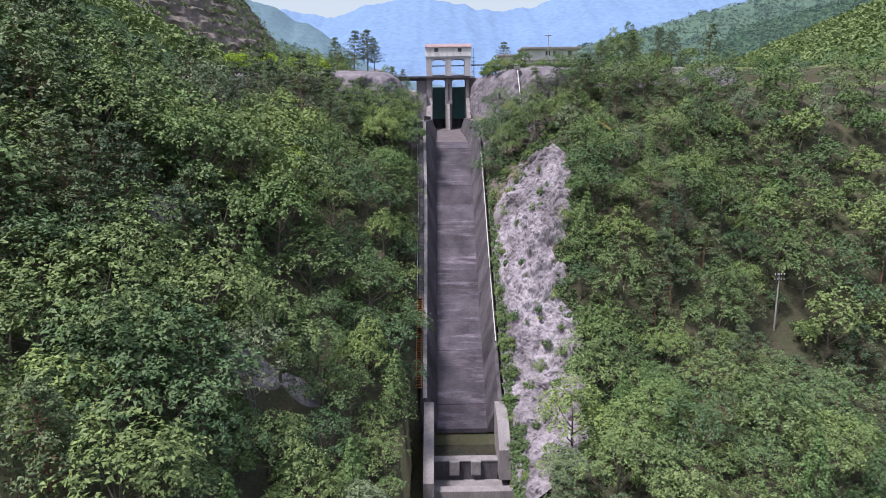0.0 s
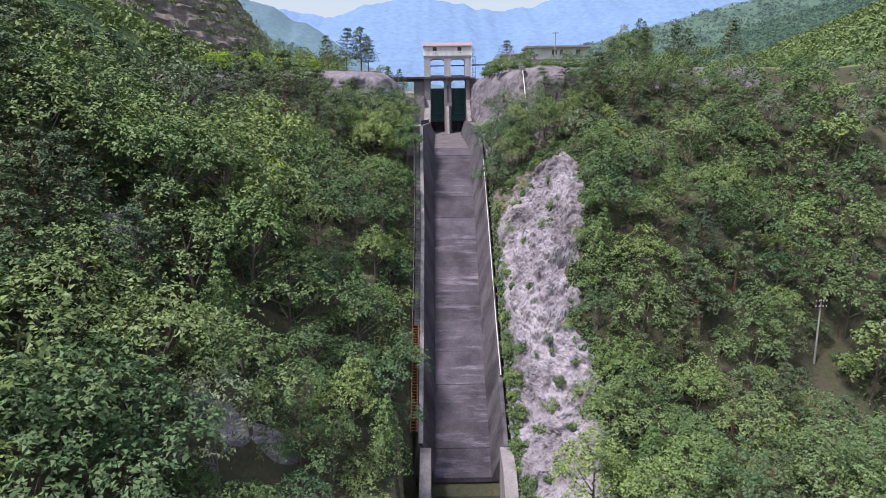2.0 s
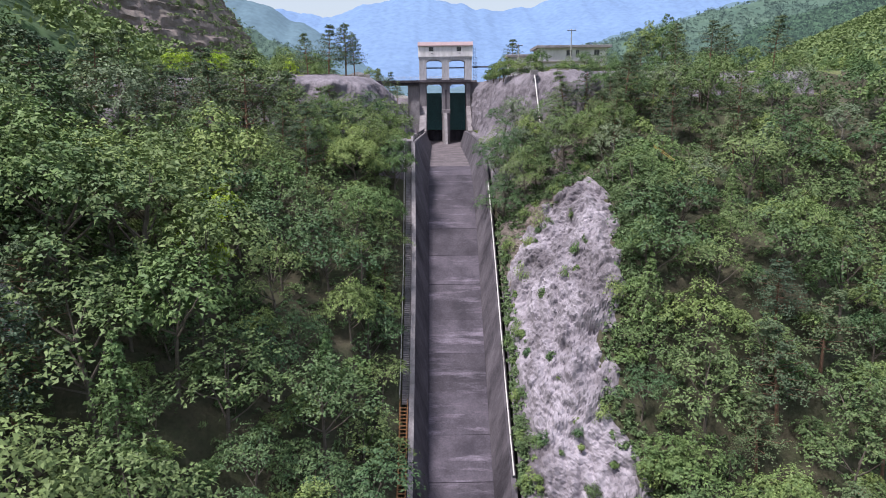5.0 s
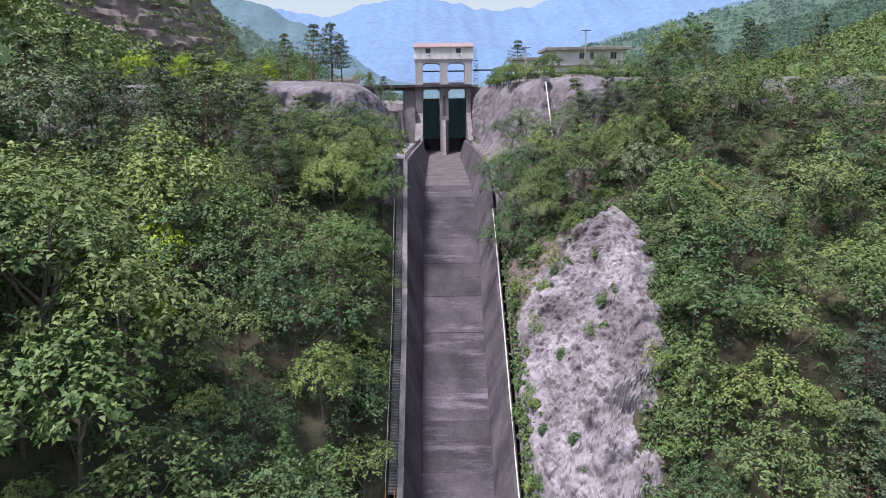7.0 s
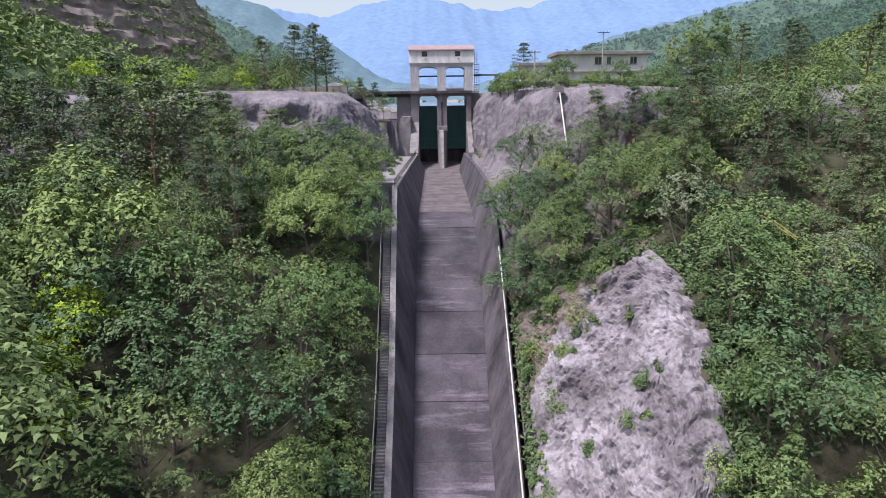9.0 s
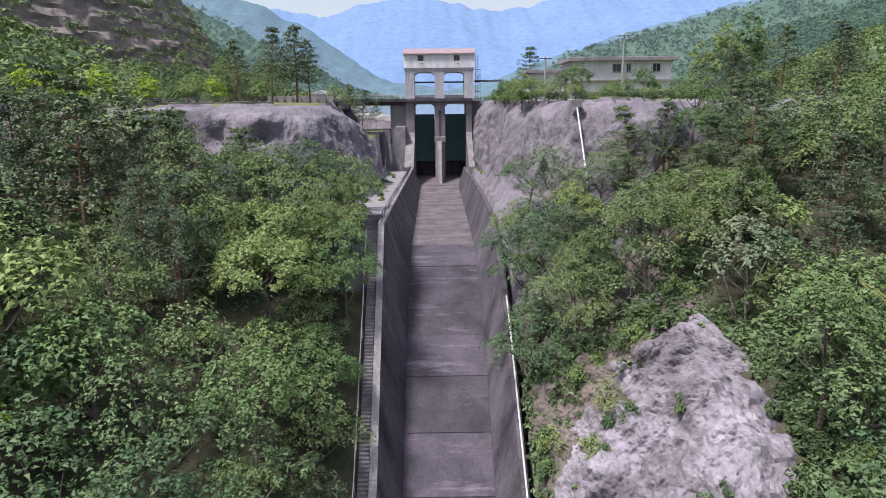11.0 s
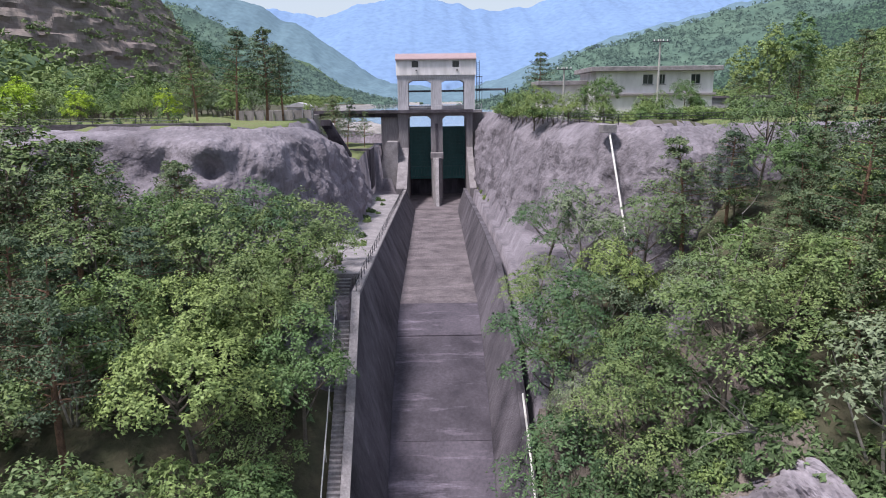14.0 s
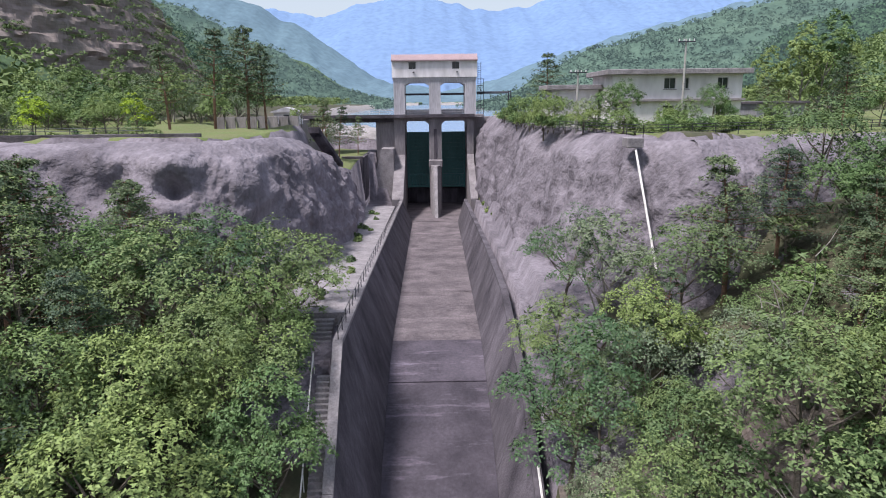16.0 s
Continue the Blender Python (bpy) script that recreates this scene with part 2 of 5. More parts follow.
def tube(bm, points, radii, sides=6):
    """A tapered tube through the points."""
    pts = [Vector(p) for p in points]
    rings = []
    for i, p in enumerate(pts):
        d = (pts[min(i + 1, len(pts) - 1)] - pts[max(i - 1, 0)]).normalized()
        u = d.orthogonal().normalized()
        w = d.cross(u)
        r = radii[i] if isinstance(radii, (list, tuple)) else radii
        rings.append([bm.verts.new(p + r * (math.cos(a) * u + math.sin(a) * w)) for a in (math.tau * k / sides for k in range(sides))])
    for a, b in zip(rings, rings[1:]):
        best = min(range(sides), key=lambda s: (a[0].co - b[s].co).length)
        b[:] = b[best:] + b[:best]
        for k in range(sides):
            try:
                bm.faces.new((a[k], a[(k + 1) % sides], b[(k + 1) % sides], b[k]))
            except ValueError:
                pass
    for ring in (rings[0], rings[-1]):
        bm.faces.new(ring)
    bmesh.ops.recalc_face_normals(bm, faces=bm.faces)
    return bm


def lerp(x, xs, ys):
    return float(np.interp(x, xs, ys))


def fract(x, y, z=0.0, octaves=4):
    return noise.fractal((x, y, z), 1.0, 2.0, octaves)


# ---- plan ----
FLOOR_Y = [-152.4, -141.0, -131.3, -122.0, -115.0, -108.0, -101.0, -96.5, -92.5, -88.5, -85.0, -81.0, -77.3, -16.0, 8.0]
FLOOR_Z = [5.7, 12.4, 18.2, 25.1, 30.2, 35.3, 40.0, 42.5, 44.4, 46.0, 47.0, 47.9, 48.5, 48.9, 49.0]
XL, XR = -4.45, 3.85           # chute floor edges
WRX = 5.7                      # inner edge of the right wall's top
TERRACE, LAKE_Z = 67.0, 62.5


def floor_z(y):
    return lerp(y, FLOOR_Y, FLOOR_Z)


def left_x(y):
    """Inner edge of the left wall's top."""
    return lerp(y, [-152.4, -115, -93.1, -60, -16], [-6.2, -6.35, -6.85, -6.6, -6.2])


def left_top(y):
    """Height of the left chute wall's top."""
    return lerp(y, [-152.4, -131.3, -115.0, -101.0, -93.1, -80.0, -40.0, -10.0], [11.2, 24.6, 36.8, 47.6, 54.4, 54.2, 53.2, 52.6])


def right_top(y):
    return lerp(y, [-152.4, -131.3, -115.0, -101.0, -92.5, -77.3, -40.0, -8.0], [10.5, 23.6, 35.8, 45.6, 50.2, 53.4, 53.2, 52.8])


def slope_z(x, y):
    """The wooded slopes below the terraces."""
    right = lerp(y, [-600, -260, -200, -178, -157, -150, -143, -135, -125, -112, -92, -80], [-6, 0, 7, 12, 14, 17.5, 26.5, 39.5, 45.5, 49, 53, 55])
    left = lerp(y, [-600, -260, -200, -178, -158, -140, -119, -105, -92, -80], [-6, 2, 6, 9, 15, 27, 41, 48, 52.5, 54])
    if x > 0:
        z = right
        if x > 42:
            z -= min((x - 42) * 0.9, 10) * lerp(y, [-260, -180, -125, -110], [0.2, 0.5, 1, 0])
        if x > 16:
            z += min((x - 16) * 0.6, 7.0) * lerp(y, [-114, -99], [0, 1])
        return z
    z = left
    if x < -12:
        z += (-x - 12) * 0.72 * lerp(y, [-260, -200, -150, -133, -119, -105, -80], [0.9, 0.95, 1, 0.5, 0.17, 0.2, 0.1])
        z = z if z < 56 else 56 + (z - 56) * 0.35
    return z


def right_edge(x, y):
    ex = lerp(y, [-85, -78, -40, 0], [20.4, 16.2, 13.0, 10.4])
    ey = lerp(x, [14, 20.4, 31, 60, 120], [-80, -85, -78, -74, -66])
    return min(x - ex, y - ey)


def left_edge(x, y):
    ex = lerp(y, [-75, -68, -55, -36, -30, -10], [-22, -17.5, -15.5, -16.5, -24, -26])
    ey = lerp(x, [-120, -60, -30, -22, -14], [-66, -71, -74, -74, -70])
    return min(ex - x, y - ey)


def hill_z(x, y):
    """Rising ground beyond the terraces."""
    h = 0.0
    if x < -55:
        h += max(0.0, -x - lerp(y, [-150, -60, 0, 60, 110, 170, 400], [75, 70, 78, 80, 80, 110, 190])) * 0.62
    if x > 50:
        h += max(0.0, x - lerp(y, [-200, -100, -60, 0, 150, 500], [150, 130, 125, 128, 150, 260])) * 0.4
    return min(h, 130)


def rock_wide(y):
    return lerp(y, [-175, -160, -150, -140, -130, -120, -112, -107], [9, 12, 13, 11.5, 15, 17.5, 15, 9]) + 3.0 * noise.noise((y * 0.22, 4, 0))


def rock_base(x, y):
    """The bare rock's mean surface, from the chute wall up to the slope."""
    k = min(1, max(0, (x - 6.75) / 12.0)) ** 0.8
    return slope_z(max(x, 8.3), y) * k + (lerp(y, [-168, -152.4], [3.5, 10.5]) if y < -152.4 else right_top(y) - 0.3) * (1 - k)


def ground_z(x, y, bare=False):
    low = slope_z(x, y)
    if 6.75 < x < 18.75 and -173 < y < -86:
        w = lerp(y, [-97, -86], [1, 0])
        low = low * (1 - w) + rock_base(x, y) * w
    if bare and 7.0 < x < 4.6 + rock_wide(y) and -173 < y < -111:
        return rock_base(x, y) - 2.2
    if y > -100:
        tr = min(max((right_edge(x, y) + 0.8) / 4.0, 0), 1)
        tl = min(max((left_edge(x, y) + 0.8) / 4.0, 0), 1)
        low = low + (TERRACE - low) * max(tr, tl)
        if -36 < y < 6 and -27 < x < -11.5:
            low = max(low, 60.5)
    h = hill_z(x, y)
    z = low + h
    if y > 8:
        a = lerp(y, [8, 30, 120, 300, 800, 1500], [-24, -28, -45, -62, -75, -80])
        b = lerp(y, [8, 30, 120, 300, 800, 1500], [10, 16, 40, 80, 120, 140])
        inside = min(x - a, b - x)
        if y > 1150:
            inside = min(inside, 1150 - y)
        if inside > 0:
            z = max(56.0, 66.0 - inside * 0.8) + hill_z(x, y)
            if x < -11 and y < 60:
                z = 63.2 - 0.1 * (x + 20)
    if -154 < y < 10 and -9.2 < x < 8.2:
        inner = floor_z(y) - 1.2
        if -7.9 < x < 7.0:
            z = inner
        elif x <= -7.9:
            z = min(z, left_top(y) - 1.2)
        else:
            z = min(z, right_top(y) - (2.2 if y < -104 else 0.15))
    elif -9.2 >= x > -13 and -154 < y < -8:
        z = min(z, left_top(y) - 0.9)
    elif -240 < y <= -154 and -9 < x < 10.6:
        z = min(z, lerp(y, [-240, -176, -160], [-5, -3, 0]))
    return z


def graded(lo, hi, step, far, growth):
    out, s, v = [lo + i * step for i in range(int((hi - lo) / step) + 1)], step, hi
    while v < far:
        s *= growth
        v += s
        out.append(v)
    s, v = step, lo
    while v > -far:
        s *= growth
        v -= s
        out.insert(0, v)
    return out


def build_ground():
    xs, ys = graded(-40, 40, 0.8, 4400, 1.12), graded(-170, 0, 0.8, 4400, 1.12)
    verts, faces = [], []
    for y in ys:
        for x in xs:
            z = ground_z(x, y, True)
            near = abs(x) < 90 and -200 < y < 10
            if not (-12 < x < 8.3 and -176 < y < 12):
                z += fract(x * 0.12, y * 0.12) * (0.7 if near else 1.5)
            verts.append((x, y, z))
    w = len(xs)
    for j in range(len(ys) - 1):
        for i in range(w - 1):
            k = j * w + i
            faces.append((k, k + 1, k + w + 1, k + w))
    me = mesh_of("ground", verts, faces, SOIL, True)
    me.materials.append(GRASS)
    me.materials.append(GRAVEL)
    me.materials.append(WOODED)
    me.materials.append(SHOT)
    me.materials.append(EARTH)
    for p in me.polygons:
        c = p.center
        h = hill_z(c.x, c.y)
        if h > 2 or c.y > 1160:
            p.material_index = 3
        elif -99 < c.y < 9 and abs(c.x) < 75 and (p.normal.z < 0.78 or 6.5 < c.x < 12.5 or -14 < c.x < -8):
            p.material_index = 4
        elif 7 < c.x < 22 and -116 < c.y < -99:
            p.material_index = 5
        elif c.y > -78 and c.y < 8 and c.z > 59.5 and p.normal.z > 0.8:
            p.material_index = 1
        elif c.y > 8 and c.z < 66.5:
            p.material_index = 2
    ob = new("ground", me)
    return tagged(ob, "brown forest soil with litter and grassy terraces", "ground", kind="structure")


build_ground()


def sheet(name, rows_bottom, rows_top, material, nu, nv, rough, freq, label, category, lean=0.0, seed=0.0, hollows=()):
    """A rough rock sheet between a lower and an upper line, pushed outwards by noise."""
    def along(rows, u):
        k = u * (len(rows) - 1)
        i = min(int(k), len(rows) - 2)
        return Vector(rows[i]).lerp(Vector(rows[i + 1]), k - i)
    verts, faces = [], []
    for j in range(nv + 1):
        v = j / nv
        for i in range(nu + 1):
            u = i / nu
            a, b = along(rows_bottom, u), along(rows_top, u)
            t = along(rows_bottom, min(u + 0.02, 1)) - along(rows_bottom, max(u - 0.02, 0))
            nrm = t.cross(b - a).normalized()
            p = a.lerp(b, v)
            q = p * freq + Vector((seed, seed, 0))
            d = noise.fractal((q.x, q.y, q.z * 0.55), 0.9, 2.1, 5)
            d += 0.4 * noise.noise(q * 0.3) + 0.22 * noise.ridged_multi_fractal(q * 3.5, 0.9, 2.0, 4, 1.0, 2.0)
            for hx, hy, hz, hr in hollows:
                d -= 3.2 / rough * math.exp(-((p - Vector((hx, hy, hz))).length / hr) ** 2)
            edge = min(1, 6 * v, 6 * (1 - v))
            round_top = -lean * max(0, v - 0.75) ** 2 * 16
            verts.append(p + nrm * (0.5 + d * rough * edge + round_top))
    w = nu + 1
    cap = 7
    for j in range(1, cap + 1):
        for i in range(nu + 1):
            u = i / nu
            t = along(rows_top, min(u + 0.03, 1)) - along(rows_top, max(u - 0.03, 0))
            back = Vector((t.y, -t.x, 0)).normalized() * -0.75
            e = verts[nv * w + i]
            verts.append(e + back * j + Vector((0, 0, 0.35 * noise.noise(e * 0.5 + back * j) - 0.012 * j * j)))
    for j in range(nv + cap):
        for i in range(nu):
            k = j * w + i
            faces.append((k, k + 1, k + w + 1, k + w))
    ob = new(name, mesh_of(name, verts, faces, material, True))
    return tagged(ob, label, category, kind="structure")


# cliffs of sprayed concrete either side of the cut
sheet("cliff_right", [(8.2, 0, 52), (8.6, -20, 51.5), (9.0, -45, 51.5), (9.5, -70, 51), (13, -84, 50.5), (20, -90.5, 50), (31, -84, 51), (48, -80, 52), (75, -77, 53)],
      [(10.2, 0, 67.3), (11.3, -20, 67.3), (13.0, -45, 67.3), (15.4, -70, 67.3), (16.6, -79.5, 67.2), (20.4, -84.6, 67.2), (31, -78, 67.2), (48, -75.5, 67.2), (75, -71, 67.2)],
      SHOT, 320, 56, 1.3, 0.15, "grey sprayed-concrete cliff with streaks beside the spillway", "cliff", 1.2, 3.0)
sheet("cliff_left", [(-80, -76, 54), (-55, -79, 53.5), (-38, -80, 53.5), (-24, -80, 53), (-15.5, -77, 52.6), (-12.2, -66, 52.6), (-11.0, -52, 52.6), (-11.0, -40, 52.6), (-12.2, -30, 52.8)],
      [(-80, -69, 67.2), (-55, -71.5, 67.2), (-38, -73, 67.2), (-24, -74, 67.2), (-19.5, -71, 67.2), (-16.5, -62, 67.0), (-16.2, -52, 66.0), (-16.0, -40, 62.5), (-15.0, -32, 60.8)],
      SHOT, 300, 56, 1.9, 0.13, "grey sprayed-concrete cliff with hollows below the terrace", "cliff", 1.2, 11.0, hollows=((-20.8, -76.0, 63.2, 1.5), (-23.6, -76.5, 62.6, 1.2), (-29.5, -77.0, 63.2, 1.6), (-40, -77.5, 62, 1.8)))


def rock_outcrop():
    """The bare rock beside the chute: slanting ribs broken into blocks, uneven at its rim."""
    verts, faces, nu, nv = [], [], 130, 330
    for j in range(nv + 1):
        y0 = -106.5 - 67 * j / nv
        wide = rock_wide(y0) + 1.5
        for i in range(nu + 1):
            u = i / nu
            x = 6.75 + wide * u
            y = y0 - (3.0 * noise.noise((x * 0.3, 1.7, 0)) + 1.2 * noise.noise((x * 0.9, 7.7, 0))) * max(0, 1 - j / 60)
            z = rock_base(x, y)
            q = Vector((x * 0.19, y * 0.17, z * 0.15))
            # ribs run down the slope and lean to one side
            rib = Vector((x * 0.30 + z * 0.10, y * 0.08, z * 0.05)) + 0.5 * noise.noise_vector(q * 1.3)
            cell = noise.voronoi(rib)[0]
            blocks = noise.voronoi(q * 2.6 + 0.3 * noise.noise_vector(q * 3))[0]
            fine = noise.voronoi(q * 7 + 0.3 * noise.noise_vector(q * 6))[0]
            d = 1.5 * (0.55 - cell[0]) + 1.1 * min(blocks[1] - blocks[0], 0.5) + 1.6 * noise.fractal(q * 1.4, 0.75, 2.1, 5)
            d += 0.22 * min(fine[1] - fine[0], 0.35) + 0.07 * noise.fractal(q * 11, 0.7, 2.0, 4)
            fade = min(1, 5 * u + 0.15, 4.5 * (1 - u), j / 24)
            out = (0.3 + d * 0.8) * fade
            sink = 1 - min(1, 7 * (1 - u), j / 14)
            verts.append((x - d * 0.3 * fade, y - out * 0.7, z + out * 0.75 - sink * 1.6))
    w = nu + 1
    for j in range(nv):
        for i in range(nu):
            k = j * w + i
            faces.append((k, k + w, k + w + 1, k + 1))
    me = mesh_of("rock_face", verts, faces, ROCK)
    me.materials.append(EARTH)
    for p in me.polygons:
        c = p.center
        top = lerp(c.x, [7, 12, 17, 24], [-117, -115, -111.5, -112])
        if c.y > top + 5.0 * noise.fractal((c.x * 0.35, c.y * 0.35, 3), 1, 2, 3):
            p.material_index = 1
    return tagged(new("rock_face", me), "bare pale fractured rock slope beside the spillway chute", "rock", kind="structure")


rock_outcrop()

# water
tagged(part("lake_water", mesh_of("lake_water", [(-400, 9, LAKE_Z), (400, 9, LAKE_Z), (400, 1400, LAKE_Z), (-400, 1400, LAKE_Z)], [(0, 1, 2, 3)], LAKE), LAKE),
       "pale calm reservoir water behind the gates", "lake", kind="structure")


def ridge(name, y, profile, depth, base, material, label, rough, step, canopy=False):
    """A mountain ridge: its crest follows (x, z), its flanks fall away in spurs."""
    px, pz = [p[0] for p in profile], [p[1] for p in profile]
    n, rows = int((px[-1] - px[0]) / step) + 1, 26
    verts, faces = [], []
    for j in range(rows + 1):
        v = j / rows
        for i in range(n):
            x = px[0] + i * step
            top = lerp(x, px, pz) + noise.fractal((x / (step * 9), y * 0.01, 0), 1.0, 2.0, 4) * rough * 0.35
            s = max(0.0, 1 - v) ** 1.1
            spur = noise.ridged_multi_fractal((x / (step * 16), v * 2.2, y), 0.9, 2.0, 5, 1.0, 2.0) - 1
            verts.append((x, y - depth * v + spur * depth * 0.1 * v, base + (top - base) * s + spur * rough * v * (1 - v) * 2.5))
    for j in range(rows):
        for i in range(n - 1):
            k = j * n + i
            faces.append((k, k + n, k + n + 1, k + 1))
    if canopy:
        rng = np.random.default_rng(int(y))
        trees, per, r = 9500, 7, 0.8 * step
        m = trees * per
        c = np.repeat(np.array(verts)[rng.integers(0, len(verts), trees)] + rng.normal(size=(trees, 3)) * np.array((step, step, 0.6)), per, axis=0)
        d = rng.normal(size=(m, 3))
        d /= np.linalg.norm(d, axis=1)[:, None]
        d[:, 2] = np.abs(d[:, 2])
        p = c + d * r * np.array((1, 1, 1.1)) * rng.uniform(0.6, 1.05, (m, 1))
        t = np.cross(d, rng.normal(size=(m, 3)))
        t *= 0.42 * r / np.linalg.norm(t, axis=1)[:, None]
        b = np.cross(d, t)
        V = np.stack([p - t, p + b, p + t - b * 0.6], axis=1).reshape(-1, 3)
        off = len(verts)
        verts = verts + [tuple(v) for v in V]
        faces = faces + [(off + 3 * k, off + 3 * k + 1, off + 3 * k + 2) for k in range(m)]
    return tagged(new(name, mesh_of(name, verts, faces, material, not canopy)), label, "mountain", kind="structure")


# Blue tints and emission stand in for air haze on these slopes.
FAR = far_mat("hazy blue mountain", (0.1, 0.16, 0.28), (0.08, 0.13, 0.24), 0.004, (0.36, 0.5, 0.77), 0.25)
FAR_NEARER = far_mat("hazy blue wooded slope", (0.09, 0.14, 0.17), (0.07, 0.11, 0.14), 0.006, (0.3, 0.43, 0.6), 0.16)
MID = far_mat("distant wooded slope with painted haze", (0.08, 0.125, 0.09), (0.045, 0.08, 0.062), 0.02, (0.3, 0.4, 0.48), 0.1)
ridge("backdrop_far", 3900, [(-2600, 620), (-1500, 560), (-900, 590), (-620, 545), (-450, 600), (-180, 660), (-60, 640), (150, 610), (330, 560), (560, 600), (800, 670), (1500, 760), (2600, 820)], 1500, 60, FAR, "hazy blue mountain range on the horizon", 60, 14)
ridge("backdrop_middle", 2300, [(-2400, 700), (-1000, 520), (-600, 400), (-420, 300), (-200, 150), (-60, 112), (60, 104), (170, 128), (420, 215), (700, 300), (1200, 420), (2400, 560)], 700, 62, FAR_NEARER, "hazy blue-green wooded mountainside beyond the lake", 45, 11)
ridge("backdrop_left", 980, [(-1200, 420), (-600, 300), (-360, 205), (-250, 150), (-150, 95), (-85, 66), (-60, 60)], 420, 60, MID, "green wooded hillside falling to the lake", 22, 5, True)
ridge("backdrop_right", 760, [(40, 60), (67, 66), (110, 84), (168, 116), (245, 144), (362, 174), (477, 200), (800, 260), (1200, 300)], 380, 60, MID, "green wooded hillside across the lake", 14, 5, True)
# Pale blue emission puts haze on this hill too.
NEARHILL = far_mat("nearer wooded slope with painted haze", (0.06, 0.11, 0.06), (0.03, 0.065, 0.035), 0.05, (0.3, 0.4, 0.48), 0.1)
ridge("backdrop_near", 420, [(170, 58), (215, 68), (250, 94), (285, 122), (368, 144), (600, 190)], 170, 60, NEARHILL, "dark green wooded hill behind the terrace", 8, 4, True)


# ---- spillway chute ----
def chute():
    root = thing("spillway_chute", "long steep concrete spillway chute, dark stained and patchy", "spillway", kind="structure")
    # floor in slabs between joints
    joints = [8.0, -16.0, -31.0, -46.0, -61.5, -77.3]
    y = -77.3
    while y > -152:
        y = max(y - (6.0 if y > -95 else 5.2) * random.uniform(0.85, 1.15), -152.4)
        if y < -150:
            y = -152.4
        joints.append(y)
    for a, b in zip(joints, joints[1:]):
        bm = bmesh.new()
        lift = random.uniform(-0.06, 0.06)
        prof = [a - 0.03] + [q for q in FLOOR_Y[::-1] if b + 0.5 < q < a - 0.5] + [b + 0.03]
        wide = 1.9 if b > -17 else 0
        outline = [(q, floor_z(q) + lift) for q in prof] + [(q, floor_z(q) - 0.8) for q in prof[::-1]]
        prism(bm, outline, "x", XL - wide, XR + wide + (0.6 if wide else 0))
        part("floor_slab", bm, APRON if a > -77 else SLAB, root)
    # walls in sections; the faces lean outwards
    for side in (-1, 1):
        name = "wall_left" if side < 0 else "wall_right"
        foot, top = (XL, left_top) if side < 0 else (XR, right_top)
        thick = 0.55 if side < 0 else 0.5
        stops = [-16.0, -27, -38, -49, -60, -70, -77.3, -85.0, -93.1, -101, -108, -115, -122, -131.3, -141, -152.4]
        for a, b in zip(stops, stops[1:]):
            bm = bmesh.new()
            quads = []
            sub = 4
            for k in range(sub + 1):
                q = a - 0.02 + (b + 0.02 - (a - 0.02)) * k / sub
                zt, zf = top(q), floor_z(q)
                tx = left_x(q) if side < 0 else lerp(q, [-60, -20], [WRX, WRX - 0.65])
                quads.append([bm.verts.new(c) for c in ((foot + side * 0.02, q, zf - 0.7), (foot + side * 0.02, q, zf), (tx, q, zt), (tx + side * thick, q, zt), (tx + side * (thick + 1.2), q, zf - 0.7))])
            for g, h in zip(quads, quads[1:]):
                for i in range(5):
                    bm.faces.new((g[i], g[(i + 1) % 5], h[(i + 1) % 5], h[i]))
            bm.faces.new(quads[0])
            bm.faces.new(quads[-1])
            bmesh.ops.recalc_face_normals(bm, faces=bm.faces)
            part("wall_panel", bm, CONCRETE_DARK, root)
            bm = bmesh.new()
            prof = [a - 0.02 + (b - a + 0.04) * k / sub for k in range(sub + 1)]
            rows = []
            for q in prof:
                tx = left_x(q) if side < 0 else lerp(q, [-60, -20], [WRX, WRX - 0.65])
                rows.append([bm.verts.new((tx + side * dx, q, top(q) + dz)) for dx, dz in ((-0.06, -0.25), (-0.06, 0.1), (thick + 0.06, 0.1), (thick + 0.06, -0.25))])
            for g, h in zip(rows, rows[1:]):
                for i in range(4):
                    bm.faces.new((g[i], g[(i + 1) % 4], h[(i + 1) % 4], h[i]))
            bm.faces.new(rows[0])
            bm.faces.new(rows[-1])
            bmesh.ops.recalc_face_normals(bm, faces=bm.faces)
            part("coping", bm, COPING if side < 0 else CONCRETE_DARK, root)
    return root


chute()


